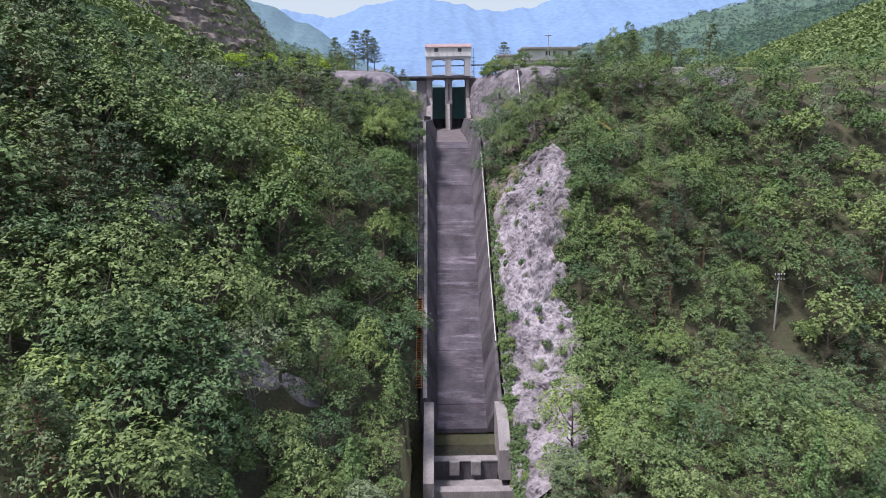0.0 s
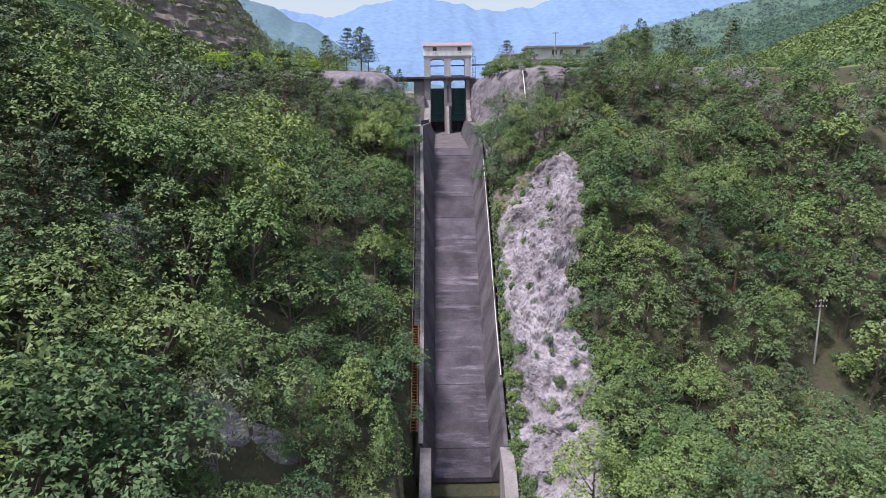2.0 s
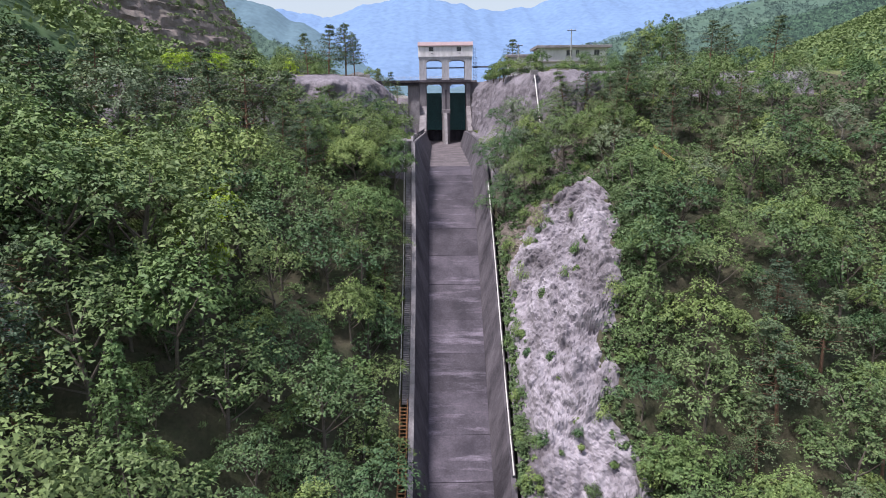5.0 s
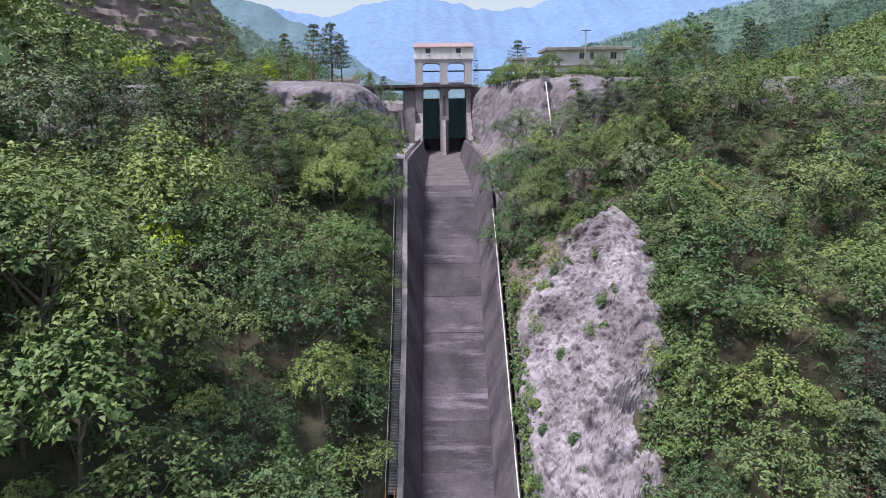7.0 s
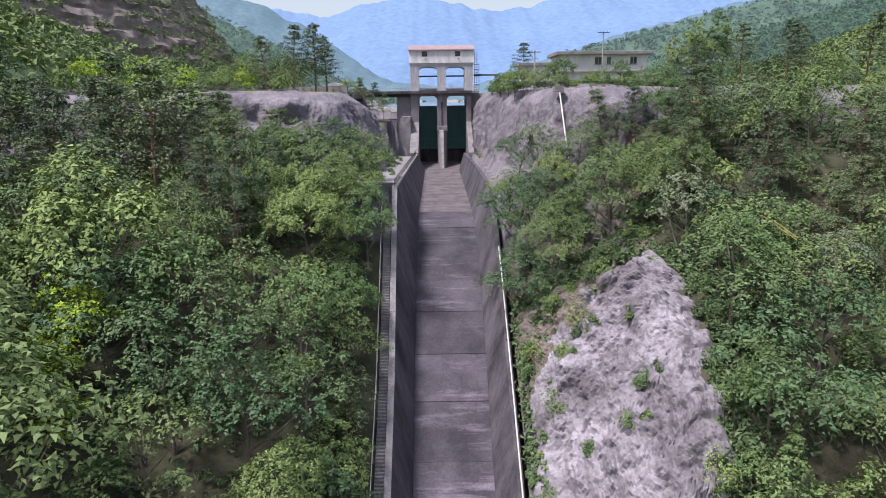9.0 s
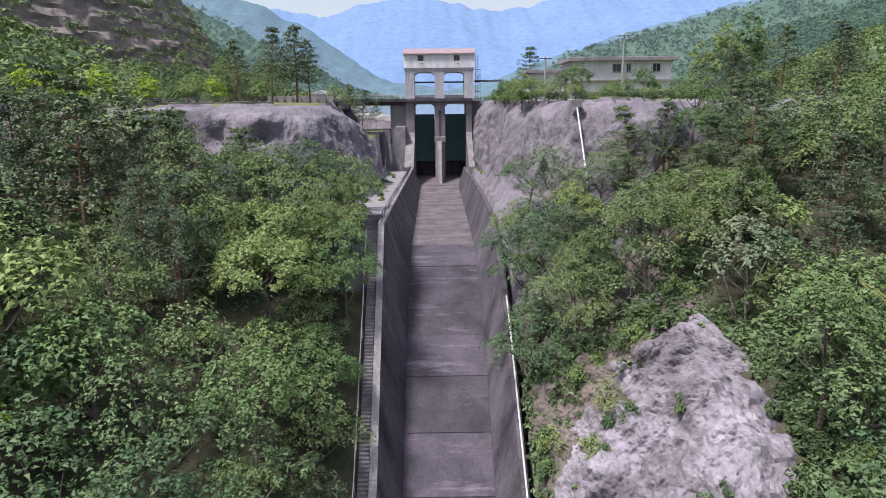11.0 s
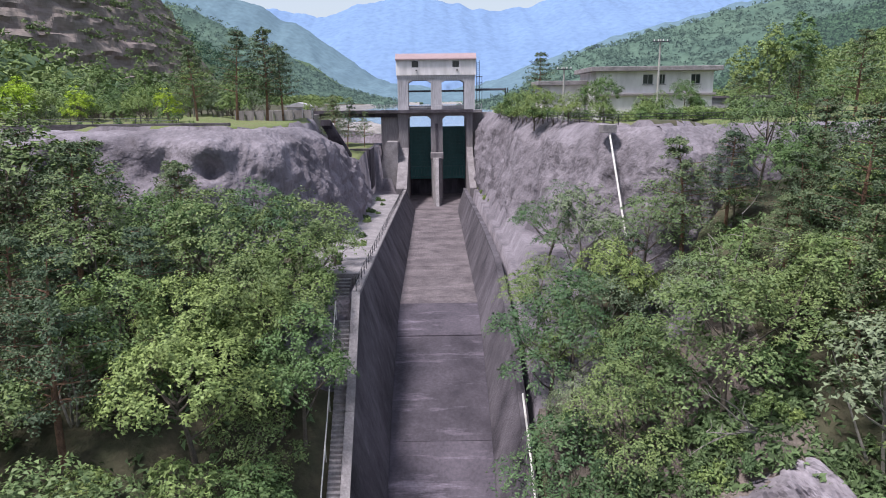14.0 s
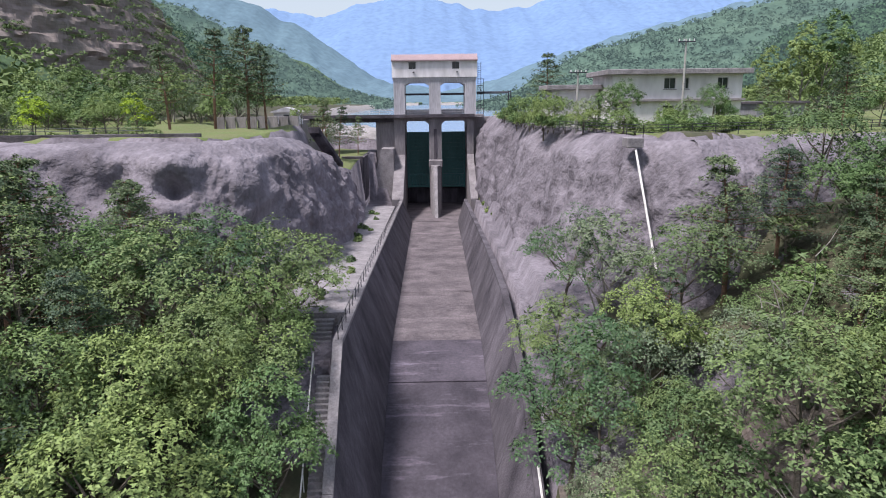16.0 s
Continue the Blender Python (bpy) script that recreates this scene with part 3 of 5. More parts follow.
def stilling_basin():
    root = thing("stilling_basin", "concrete stilling basin with a blocky sill at the chute's foot", "basin", kind="structure")
    part("basin_wall", prism(bmesh.new(), [(-152.5, 5.6), (-152.5, 2.0), (-158.5, 2.0), (-162, 2.0), (-162, 7.0), (-158, 10.0), (-152.5, 10.6)], "x", 5.0, 6.8), CONCRETE, root)
    part("basin_wall", prism(bmesh.new(), [(-152.5, 5.6), (-152.5, 2.0), (-166, 1.0), (-166, 4.0), (-158, 8.0), (-152.5, 10.6)], "x", -6.6, -5.0), CONCRETE, root)
    part("sill", one_box(-5.0, 5.0, -159.4, -158.0, 0.0, 3.7), CONCRETE_DARK, root)
    part("sill_coping", one_box(-5.0, 5.0, -159.5, -157.95, 3.7, 3.95, 0.04), COPING, root)
    for x in (-2.6, 0.75):
        part("baffle_block", one_box(x, x + 1.6, -160.0, -159.42, 1.6, 3.98, 0.08), COPING, root, "pale worn concrete block")
    part("apron", one_box(-6.6, 10.0, -163.5, -159.4, -1.0, 0.6), CONCRETE, root)
    part("end_wall", one_box(-6.6, 10.5, -165.0, -163.5, -3.0, 2.0), CONCRETE, root)
    part("basin_floor", one_box(-5.0, 5.0, -158.0, -152.4, 0.0, 2.0, 0), CONCRETE_DARK, root)
    part("side_steps", prism(bmesh.new(), [(-158.5, 6.2), (-160, 6.2), (-160, 5.0), (-161.5, 5.0), (-161.5, 3.8), (-163.4, 3.8), (-163.4, 0), (-158.5, 0)], "x", 6.9, 10.4), CONCRETE, root)
    tagged(part("basin_water", mesh_of("basin_water", [(-4.98, -157.98, 3.3), (4.98, -157.98, 3.3), (4.98, -152.42, 3.3), (-4.98, -152.42, 3.3)], [(0, 1, 2, 3)], WATER), WATER),
           "dark still water standing in the basin", "water", kind="structure")


stilling_basin()


def side_stair():
    """Concrete steps that climb beside the chute wall, with a pipe handrail."""
    root = thing("side_stair", "narrow concrete stairway with a pale handrail beside the chute wall", "stairs", kind="structure")
    bm = box(bmesh.new(), -0.45, 0.45, -0.2, 0.2, -0.35, 0.0, 0.02)
    me = bpy.data.meshes.new("step")
    bm.to_mesh(me)
    bm.free()
    me.materials.append(COPING)
    y = -94.5
    while y > -133:
        st = new("step", me)
        st.parent = root
        st.location = (left_x(y) - 0.55 - 0.6, y, left_top(y) - 0.75)
        y -= 0.3
    ys = np.arange(-94.0, -134, -1.5)
    part("handrail", tube(bmesh.new(), [(left_x(q) - 1.85, q, left_top(q) + 0.3) for q in ys], 0.05), GALV, root, "pale pipe handrail")
    for q in ys[::2]:
        part("rail_post", tube(bmesh.new(), [(left_x(q) - 1.85, q, left_top(q) - 1.2), (left_x(q) - 1.85, q, left_top(q) + 0.3)], 0.035, 5), GALV, root)
    low = thing("steel_stair", "rusty orange steel stairs on the bank below the concrete steps", "stairs", kind="structure")
    for q in np.arange(-133.6, -150, -0.45):
        part("tread", one_box(left_x(q) - 1.75, left_x(q) - 0.9, q - 0.12, q + 0.12, left_top(q) - 0.9, left_top(q) - 0.84, 0), RUST, low)
    for x in (-1.8, -0.85):
        part("handrail", tube(bmesh.new(), [(left_x(q) + x, q, left_top(q) + 0.15) for q in (-133.4, -141, -150)], 0.05), RUST, low)
        part("stringer", tube(bmesh.new(), [(left_x(q) + x, q, left_top(q) - 0.95) for q in (-133.4, -141, -150)], 0.09), RUST, low)
    # upper walk beside the wall
    walk_way = thing("wall_walkway", "worn concrete walkway along the top of the chute wall", "walkway", kind="structure")
    part("paving", prism(bmesh.new(), [(-86, left_top(-86) - 0.1), (-60, left_top(-60) - 0.1), (-22, left_top(-22) - 0.1), (-22, 51), (-86, 51)], "x", -13.2, -7.2), COPING, walk_way)
    for k in range(8):
        part("step", one_box(-9.9, -8.3, -87.0 - 0.42 * k, -86.5 - 0.42 * k, 52.4 - 0.16 * k, 53.9 - 0.2 * k), COPING, walk_way)
    fence = thing("wall_railing", "thin dark steel railing along the chute wall's edge", "railing")
    stops = np.arange(-93, -20, 2.0)
    for q in stops:
        part("post", tube(bmesh.new(), [(left_x(q) - 0.25, q, left_top(q) + 0.08), (left_x(q) - 0.25, q, left_top(q) + 1.15)], 0.035, 5), STEEL, fence)
    for h in (0.6, 1.12):
        part("rail", tube(bmesh.new(), [(left_x(q) - 0.25, q, left_top(q) + h) for q in stops], 0.028, 5), STEEL, fence)
    pipe = thing("wall_pipe", "long white pipe running along the chute wall", "pipe")
    ys = np.arange(-98.0, -146, -4.0)
    part("pipe_run", tube(bmesh.new(), [(WRX + 0.35, q, right_top(q) + 0.28) for q in ys], 0.09, 8), GALV, pipe)
    for q in ys[1::2]:
        part("bracket", one_box(WRX + 0.15, WRX + 0.55, q - 0.1, q + 0.1, right_top(q) + 0.08, right_top(q) + 0.3, 0), STEEL, pipe)


side_stair()


# ---- gate structure ----
def gate_structure():
    root = thing("gate_structure", "concrete spillway crest structure with a central pier and two openings", "spillway", kind="structure")
    # abutments and the pier with its long nose
    part("abutment", prism(bmesh.new(), [(9.0, 47), (9.0, 67.2), (-2.2, 67.2), (-2.2, 60.0), (-3.2, 59.0), (-16, 53.0), (-16, 47)], "x", -8.1, -6.05), PIERMAT, root)
    part("abutment", prism(bmesh.new(), [(9.0, 47), (9.0, 67.2), (-2.2, 67.2), (-2.2, 60.0), (-3.2, 59.0), (-16, 53.0), (-16, 47)], "x", 6.3, 7.6), PIERMAT, root)
    part("pier", prism(bmesh.new(), [(-1.25, -2.2), (1.25, -2.2), (1.25, 9.0), (-1.25, 9.0)], "z", 48.0, 67.2), PIERMAT, root)
    nose = bmesh.new()
    prism(nose, [(-1.05, -2.25), (1.05, -2.25), (0.85, -9.0), (0.3, -13.5), (-0.3, -13.5), (-0.85, -9.0)], "z", 48.0, 58.0)
    for v in nose.verts:
        if v.co.z > 50 and v.co.y < -3:
            v.co.y = -2.25 + (v.co.y + 2.25) * 0.35
    part("pier_nose", nose, COPING, root, "pale pointed pier nose")
    part("nose_bracket", one_box(-1.35, 1.35, -4.2, -2.3, 57.6, 59.0, 0.1), PIERMAT, root)
    # The slot's shade is a dark strip on the face; no recess is cut.
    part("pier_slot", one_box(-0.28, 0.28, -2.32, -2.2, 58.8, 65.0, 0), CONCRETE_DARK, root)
    # heads over the openings, chamfered
    for a, b in ((-6.05, -1.25), (1.25, 6.3)):
        part("head_beam", prism(bmesh.new(), [(a, 67.2), (a, 65.9), (a + 0.7, 66.55), (b - 0.7, 66.55), (b, 65.9), (b, 67.2)], "y", -1.9, -0.9), PIERMAT, root)
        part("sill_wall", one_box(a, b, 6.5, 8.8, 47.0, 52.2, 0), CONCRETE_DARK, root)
    # wing walls
    part("wing_wall", prism(bmesh.new(), [(-8.15, 67.2), (-10.6, 67.2), (-10.6, 62.2), (-13.0, 54.0), (-13.0, 50.0), (-8.15, 50.0)], "y", -1.6, 4.0), PIERMAT, root)
    part("wing_wall", prism(bmesh.new(), [(-8.12, 61.5), (-10.4, 61.5), (-12.4, 54.2), (-12.4, 50.0), (-8.12, 50.0)], "y", -7.0, -1.6), COPING, root, "pale sloping wing wall")
    part("wing_wall", prism(bmesh.new(), [(7.65, 67.25), (15.0, 67.25), (15.0, 52.0), (7.65, 52.0)], "y", 0.0, 3.0), CONCRETE, root)
    part("wing_step", one_box(7.65, 10.4, -2.8, -0.02, 50, 57.5), CONCRETE, root)
    part("wing_step", one_box(7.65, 9.4, -7.0, -2.8, 50, 54.5), CONCRETE, root)
    part("retaining_wall", one_box(-16.8, -13.1, -16.5, -15.9, 52.0, 60.9), CONCRETE_DARK, root)
    part("retaining_wall", one_box(-13.5, -12.9, -15.9, -4.0, 52.0, 60.7), CONCRETE_DARK, root)
    return root


gate_structure()


def gate_leaf(x0, x1):
    root = thing("spillway_gate", "dark green steel gate with horizontal girders, closed", "gate", "spillway gates")
    part("skin_plate", one_box(x0, x1, 6.0, 6.25, 52.4, 64.1, 0), GATE, root)
    for k in range(10):
        z = 56.2 + 0.78 * k
        g = bmesh.new()
        prism(g, [(6.0, z), (5.1, z), (5.1, z + 0.2), (5.2, z + 0.2), (5.2, z + 0.08), (6.0, z + 0.08)], "x", x0 + 0.3, x1 - 0.3)
        part("girder", g, GATE, root)
    for z in (52.6, 54.9):
        part("girder", one_box(x0 + 0.1, x1 - 0.1, 5.2, 6.0, z, z + 0.4, 0.04), GATE, root)
    for k in range(7):
        x = x0 + 0.3 + (x1 - x0 - 0.8) * k / 6
        part("stiffener", one_box(x, x + 0.2, 5.4, 6.0, 53.0, 54.9, 0), GATE, root)
    for x in (x0, x1 - 0.3):
        part("end_post", one_box(x, x + 0.3, 5.3, 6.0, 52.4, 64.1, 0.03), GATE, root)


gate_leaf(-6.0, -1.3)
gate_leaf(1.3, 6.25)


def railing(name, pts, label, height=1.1, step=2.0, material=None):
    root = thing(name, label, "railing")
    material = material or STEEL
    for a, b in zip(pts, pts[1:]):
        a, b = Vector(a), Vector(b)
        n = max(1, round((b - a).length / step))
        for k in range(n + 1):
            p = a.lerp(b, k / n)
            part("post", tube(bmesh.new(), [p, p + Vector((0, 0, height))], 0.04, 5), material, root)
        for h in (0.4, 0.75, 1.0):
            part("rail", tube(bmesh.new(), [a + Vector((0, 0, h * height)), b + Vector((0, 0, h * height))], 0.03, 5), material, root)
    return root


def bridge():
    root = thing("gate_bridge", "concrete service bridge across the gates", "bridge", kind="structure")
    part("deck", one_box(-27, 9.6, -3.0, 2.8, 67.2, 67.75), CONCRETE, root)
    part("edge_beam", one_box(-27, 7.7, -3.35, -3.0, 67.25, 67.9), CONCRETE_DARK, root)
    for x in (-11.2,):
        part("column", one_box(x - 0.6, x + 0.6, -1.3, 1.5, 54, 67.2), PIERMAT, root)
    for y in (-2.2, 1.6):
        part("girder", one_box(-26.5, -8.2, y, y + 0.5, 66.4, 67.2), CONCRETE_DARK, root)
    railing("bridge_railing", [(-27, -3.18, 67.95), (9.4, -3.18, 67.95)], "pale low railing along the service bridge", 1.0, 2.0, PILLAR)


bridge()


def gatehouse():
    root = thing("gatehouse", "white gatehouse on grey pillars with a faded pink roof", "gatehouse")
    w = 8.44
    # upper storey with two window holes
    wall = bmesh.new()
    for a, b, z0, z1 in ((-w, w, 75.0, 76.6), (-w, w, 77.9, 78.1), (-w, -5.1, 76.6, 77.9), (-3.7, 3.5, 76.6, 77.9), (4.9, w, 76.6, 77.9)):
        box(wall, a, b, 0, 0.3, z0, z1)
    part("front_wall", wall, WHITE, root)
    part("back_wall", one_box(-w, w, 6.7, 7.0, 75, 78.1, 0), WHITE, root)
    for x in (-w, w - 0.3):
        part("side_wall", one_box(x, x + 0.3, 0.3, 6.7, 75, 78.1, 0), WHITE, root)
    part("floor_beam", one_box(-w + 0.1, w - 0.1, 0.2, 6.8, 74.4, 75.0, 0), PILLAR, root)
    for x in (-4.4, 4.2):
        win = part("window", one_box(x - 0.7, x + 0.7, 0.12, 0.16, 76.6, 77.9, 0), GLASS, root, "dark glazed window")
        fr = bmesh.new()
        for a, b, c, d in ((-0.7, 0.7, 76.6, 76.68), (-0.7, 0.7, 77.82, 77.9), (-0.7, -0.62, 76.68, 77.82), (0.62, 0.7, 76.68, 77.82), (-0.04, 0.04, 76.68, 77.82)):
            box(fr, x + a, x + b, 0.06, 0.12, c, d)
        part("frame", fr, STEEL, win)
        part("lamp", one_box(x + 0.1, x + 0.45, -0.3, 0, 75.9, 76.1, 0.03), STEEL, root)
    # ribbed pent roof
    part("roof", prism(bmesh.new(), [(-0.45, 78.1), (-0.45, 78.3), (1.3, 79.45), (5.7, 79.45), (7.45, 78.3), (7.45, 78.1)], "x", -w - 0.1, w + 0.1), ROOF, root)
    rib = prism(bmesh.new(), [(-0.5, 78.2), (-0.5, 78.42), (1.3, 79.58), (1.3, 79.4)], "x", -0.07, 0.07)
    me = bpy.data.meshes.new("roof_rib")
    rib.to_mesh(me)
    rib.free()
    me.materials.append(ROOF)
    for k in range(41):
        r = new("roof_rib", me)
        r.parent = root
        r.location.x = -w + 0.02 + (2 * w - 0.04) * k / 40
    # pillars with shallow flutes, and chamfered heads
    for a, b in ((-8.2, -6.0), (-1.15, 1.15), (6.0, 8.2)):
        pil = bmesh.new()
        n = 5
        outline = [(a, 6.5)]
        for k in range(n):
            u, v = a + (b - a) * k / n, a + (b - a) * (k + 1) / n
            outline += [(u, 0.3), (v - 0.1, 0.3), (v - 0.1, 0.38), (v, 0.38)] if k < n - 1 else [(u, 0.3), (v, 0.3)]
        outline.append((b, 6.5))
        prism(pil, outline, "z", 67.75, 74.4)
        part("pillar", pil, PILLAR, root)
    for a, b in ((-6.0, -1.15), (1.15, 6.0)):
        for y in (0.35, 5.9):
            part("head", prism(bmesh.new(), [(a, 74.4), (a, 73.5), (a + 0.9, 74.0), (b - 0.9, 74.0), (b, 73.5), (b, 74.4)], "y", y, y + 0.5), PILLAR, root)
        part("hoist_shaft", tube(bmesh.new(), [(a, 3.0, 71.75), (b, 3.0, 71.75)], 0.2, 8), STEEL, root, "dark hoist shaft")
        part("parapet", one_box(a, b, 5.6, 5.85, 67.75, 68.7), PILLAR, root)
    # side ladder with landings, and a pipe gantry
    lad = part("side_ladder", one_box(w + 0.25, w + 1.5, 2.2, 3.4, 73.3, 73.4, 0), STEEL, root)
    for x in (0.3, 0.9, 1.45):
        part("ladder_rail", tube(bmesh.new(), [(w + x, 2.3, 67.5), (w + x, 2.3, 74.6 if x > 1 else 78.0)], 0.05, 5), STEEL, lad)
    for k in range(24):
        part("rung", tube(bmesh.new(), [(w + 0.3, 2.3, 67.9 + 0.42 * k), (w + 0.9, 2.3, 67.9 + 0.42 * k)], 0.035, 4), STEEL, lad)
    for z in (69.4, 71.6, 74.6):
        part("landing", one_box(w + 0.2, w + 1.5, 1.8, 3.2, z, z + 0.1, 0), STEEL, lad)
    part("brace", tube(bmesh.new(), [(w + 0.3, 1.9, 71.7), (w + 1.45, 1.9, 73.3)], 0.04, 4), STEEL, lad)
    part("brace", tube(bmesh.new(), [(w + 1.45, 1.9, 71.7), (w + 0.3, 1.9, 73.3)], 0.04, 4), STEEL, lad)
    g = thing("pipe_gantry", "dark steel pipe gantry beside the gatehouse", "gantry")
    part("beam", tube(bmesh.new(), [(w + 0.1, 3.0, 71.9), (15.2, 3.0, 71.9)], 0.17, 8), STEEL, g)
    part("beam", tube(bmesh.new(), [(w + 0.1, 3.6, 72.1), (15.2, 3.6, 72.1)], 0.1, 6), STEEL, g)
    for x in (15.0, 15.5):
        part("post", tube(bmesh.new(), [(x, 3.0, 67.0), (x, 3.0, 72.3)], 0.12, 6), STEEL, g)


gatehouse()


# ---- trees ----
def leaf_cloud(centres, counts, radii, size, rng, flat=0.55, up=0.55, inner=0.35):
    """Leaf sprays over many small clumps: arrays of verts and triangles."""
    C = np.repeat(np.asarray(centres, float), counts, axis=0)
    R = np.repeat(np.asarray(radii, float), counts)
    n = len(C)
    d = rng.normal(size=(n, 3))
    d /= np.linalg.norm(d, axis=1)[:, None]
    d[:, 2] = np.where(d[:, 2] < -0.3, -d[:, 2] * 0.6, d[:, 2])
    r = R * (inner + (1 - inner) * rng.random(n) ** 0.5)
    p = C + d * r[:, None] * np.array((1, 1, flat))
    nrm = d * 0.6 + np.array((0, 0, up)) + rng.normal(size=(n, 3)) * 0.45
    nrm /= np.linalg.norm(nrm, axis=1)[:, None]
    t = np.cross(nrm, rng.normal(size=(n, 3)))
    t /= np.linalg.norm(t, axis=1)[:, None]
    b = np.cross(nrm, t)
    s = size * (0.6 + 0.8 * rng.random(n))[:, None]
    droop = nrm * s * 0.35
    V = np.stack([p - t * s - droop, p + b * s * 0.55, p + t * s * 1.0 - b * s * 0.3 - droop * 0.5], axis=1).reshape(-1, 3)
    F = np.arange(3 * n).reshape(n, 3)
    return V, F


def fast_mesh(name, V, F, material):
    me = bpy.data.meshes.new(name)
    n, k = len(V), F.shape[0]
    me.vertices.add(n)
    me.vertices.foreach_set("co", np.asarray(V, np.float32).ravel())
    me.loops.add(F.size)
    me.loops.foreach_set("vertex_index", F.astype(np.int32).ravel())
    me.polygons.add(k)
    me.polygons.foreach_set("loop_start", np.arange(0, F.size, F.shape[1], dtype=np.int32))
    me.polygons.foreach_set("loop_total", np.full(k, F.shape[1], np.int32))
    me.materials.append(material)
    me.update(calc_edges=True)
    return me


def sprays(P, N, R, per, size, rng, droop=0.3, thick=0.16, wild=0.3):
    """Leaves spread over many dished sprays: places P, facing N, radii R."""
    P, N, R = np.asarray(P, float), np.asarray(N, float), np.asarray(R, float)
    N = N / np.linalg.norm(N, axis=1)[:, None]
    P, N, R = np.repeat(P, per, axis=0), np.repeat(N, per, axis=0), np.repeat(R, per)
    n = len(P)
    T = np.cross(N, np.tile(np.array((0.3, 0.9, 0.2)), (n, 1)))
    T /= np.linalg.norm(T, axis=1)[:, None]
    B = np.cross(N, T)
    u, a = np.sqrt(rng.random(n)), rng.random(n) * math.tau
    u = u * (0.78 + 0.3 * np.sin(a * 3 + R * 40))
    out = np.cos(a)[:, None] * T + np.sin(a)[:, None] * B
    p = P + out * (R * u)[:, None] + N * (R * thick * rng.normal(size=n))[:, None]
    p[:, 2] -= droop * R * u * u
    nrm = N + out * (0.4 * u)[:, None] + rng.normal(size=(n, 3)) * wild
    nrm /= np.linalg.norm(nrm, axis=1)[:, None]
    t = np.cross(nrm, out + rng.normal(size=(n, 3)) * 0.6)
    t /= np.linalg.norm(t, axis=1)[:, None]
    b = np.cross(nrm, t)
    s = size * (0.6 + 0.8 * rng.random(n))[:, None]
    dip = nrm * s * 0.25
    V = np.stack([p - t * s - dip, p + b * s * 0.8, p + t * s - b * s * 0.45 - dip], axis=1).reshape(-1, 3)
    return V, np.arange(3 * n).reshape(n, 3)


def broadleaf(seed, height, spread, per, size, style):
    """Trunk mesh and crown arrays of one broad-leaved tree: lobes of foliage made of layered sprays."""
    rng = np.random.default_rng(seed)
    bm = bmesh.new()
    bend = rng.normal(size=2) * 0.3
    stems = {"layer": 1, "round": 1, "tall": 1, "open": 3}[style]
    lobes = []
    tall = {"layer": 0.3, "round": 0.36, "tall": 0.44, "open": 0.3}[style]
    mid = height * (1 - tall) * 0.98
    lobes.append((np.array((bend[0] * 2, bend[1] * 2, mid)), spread * 0.6, height * tall))
    count = 7 if style != "tall" else 8
    for k in range(count):
        a = k * 2.4 + rng.random() * 0.9
        f = rng.random()
        off = spread * (0.75 - 0.3 * f) * (0.85 + 0.3 * rng.random())
        z = height * (0.44 + 0.34 * f) if style != "tall" else height * (0.3 + 0.5 * k / count)
        r = spread * rng.uniform(0.32, 0.5)
        lobes.append((np.array((math.cos(a) * off, math.sin(a) * off, z)), r, r * (0.55 if style == "layer" else 0.85)))
    top = lobes[0][0]
    for g in range(stems):
        lean = rng.normal(size=2) * (0.12 if stems == 1 else 0.9)
        pts = []
        for k in range(6):
            q = k / 5
            pts.append((top[0] * q * q + lean[0] * q * 1.6, top[1] * q * q + lean[1] * q * 1.6, -1.2 + (mid + 1.4) * q))
        tube(bm, pts, [0.2, 0.17, 0.14, 0.11, 0.07, 0.03] if stems == 1 else [0.1, 0.09, 0.075, 0.055, 0.04, 0.02], 6)
    P, N, R = [], [], []
    for i, (c, r, h) in enumerate(lobes):
        if i:
            q = max(0.15, c[2] / mid - 0.35)
            base = np.array((top[0] * q * q, top[1] * q * q, mid * q))
            tube(bm, [tuple(base), tuple((base + c) / 2 + np.array((0, 0, -0.2))), tuple(c)], [0.085, 0.06, 0.025], 4)
        sr = 0.2 * spread if style == "layer" else 0.175 * spread
        m = int(2.4 * (r * r + 1.2 * r * h) / (sr * sr) * (0.84 if per > 40 else 0.68))
        for k in range(m):
            z = 1 - 1.18 * (k + rng.random()) / m
            a = k * 2.39996 + rng.normal() * 0.3
            w = math.sqrt(max(0, 1 - z * z))
            d = np.array((math.cos(a) * w, math.sin(a) * w, z))
            depth = rng.uniform(0.82, 1.12) if rng.random() > 0.16 else rng.uniform(0.45, 0.75)
            p = c + d * np.array((r, r, h)) * depth
            if any(j != i and np.sum(((p - c2) / np.array((r2, r2, h2))) ** 2) < 0.5 for j, (c2, r2, h2) in enumerate(lobes)):
                continue
            P.append(p)
            N.append(d * 0.55 + np.array((0, 0, 1.05 if style == "layer" else 0.6)))
            R.append(sr * rng.uniform(0.65, 1.3))
    V, F = sprays(P, N, R, per, size, rng, 0.45 if style == "layer" else 0.3, 0.12 if style == "layer" else 0.22)
    return bm, V, F


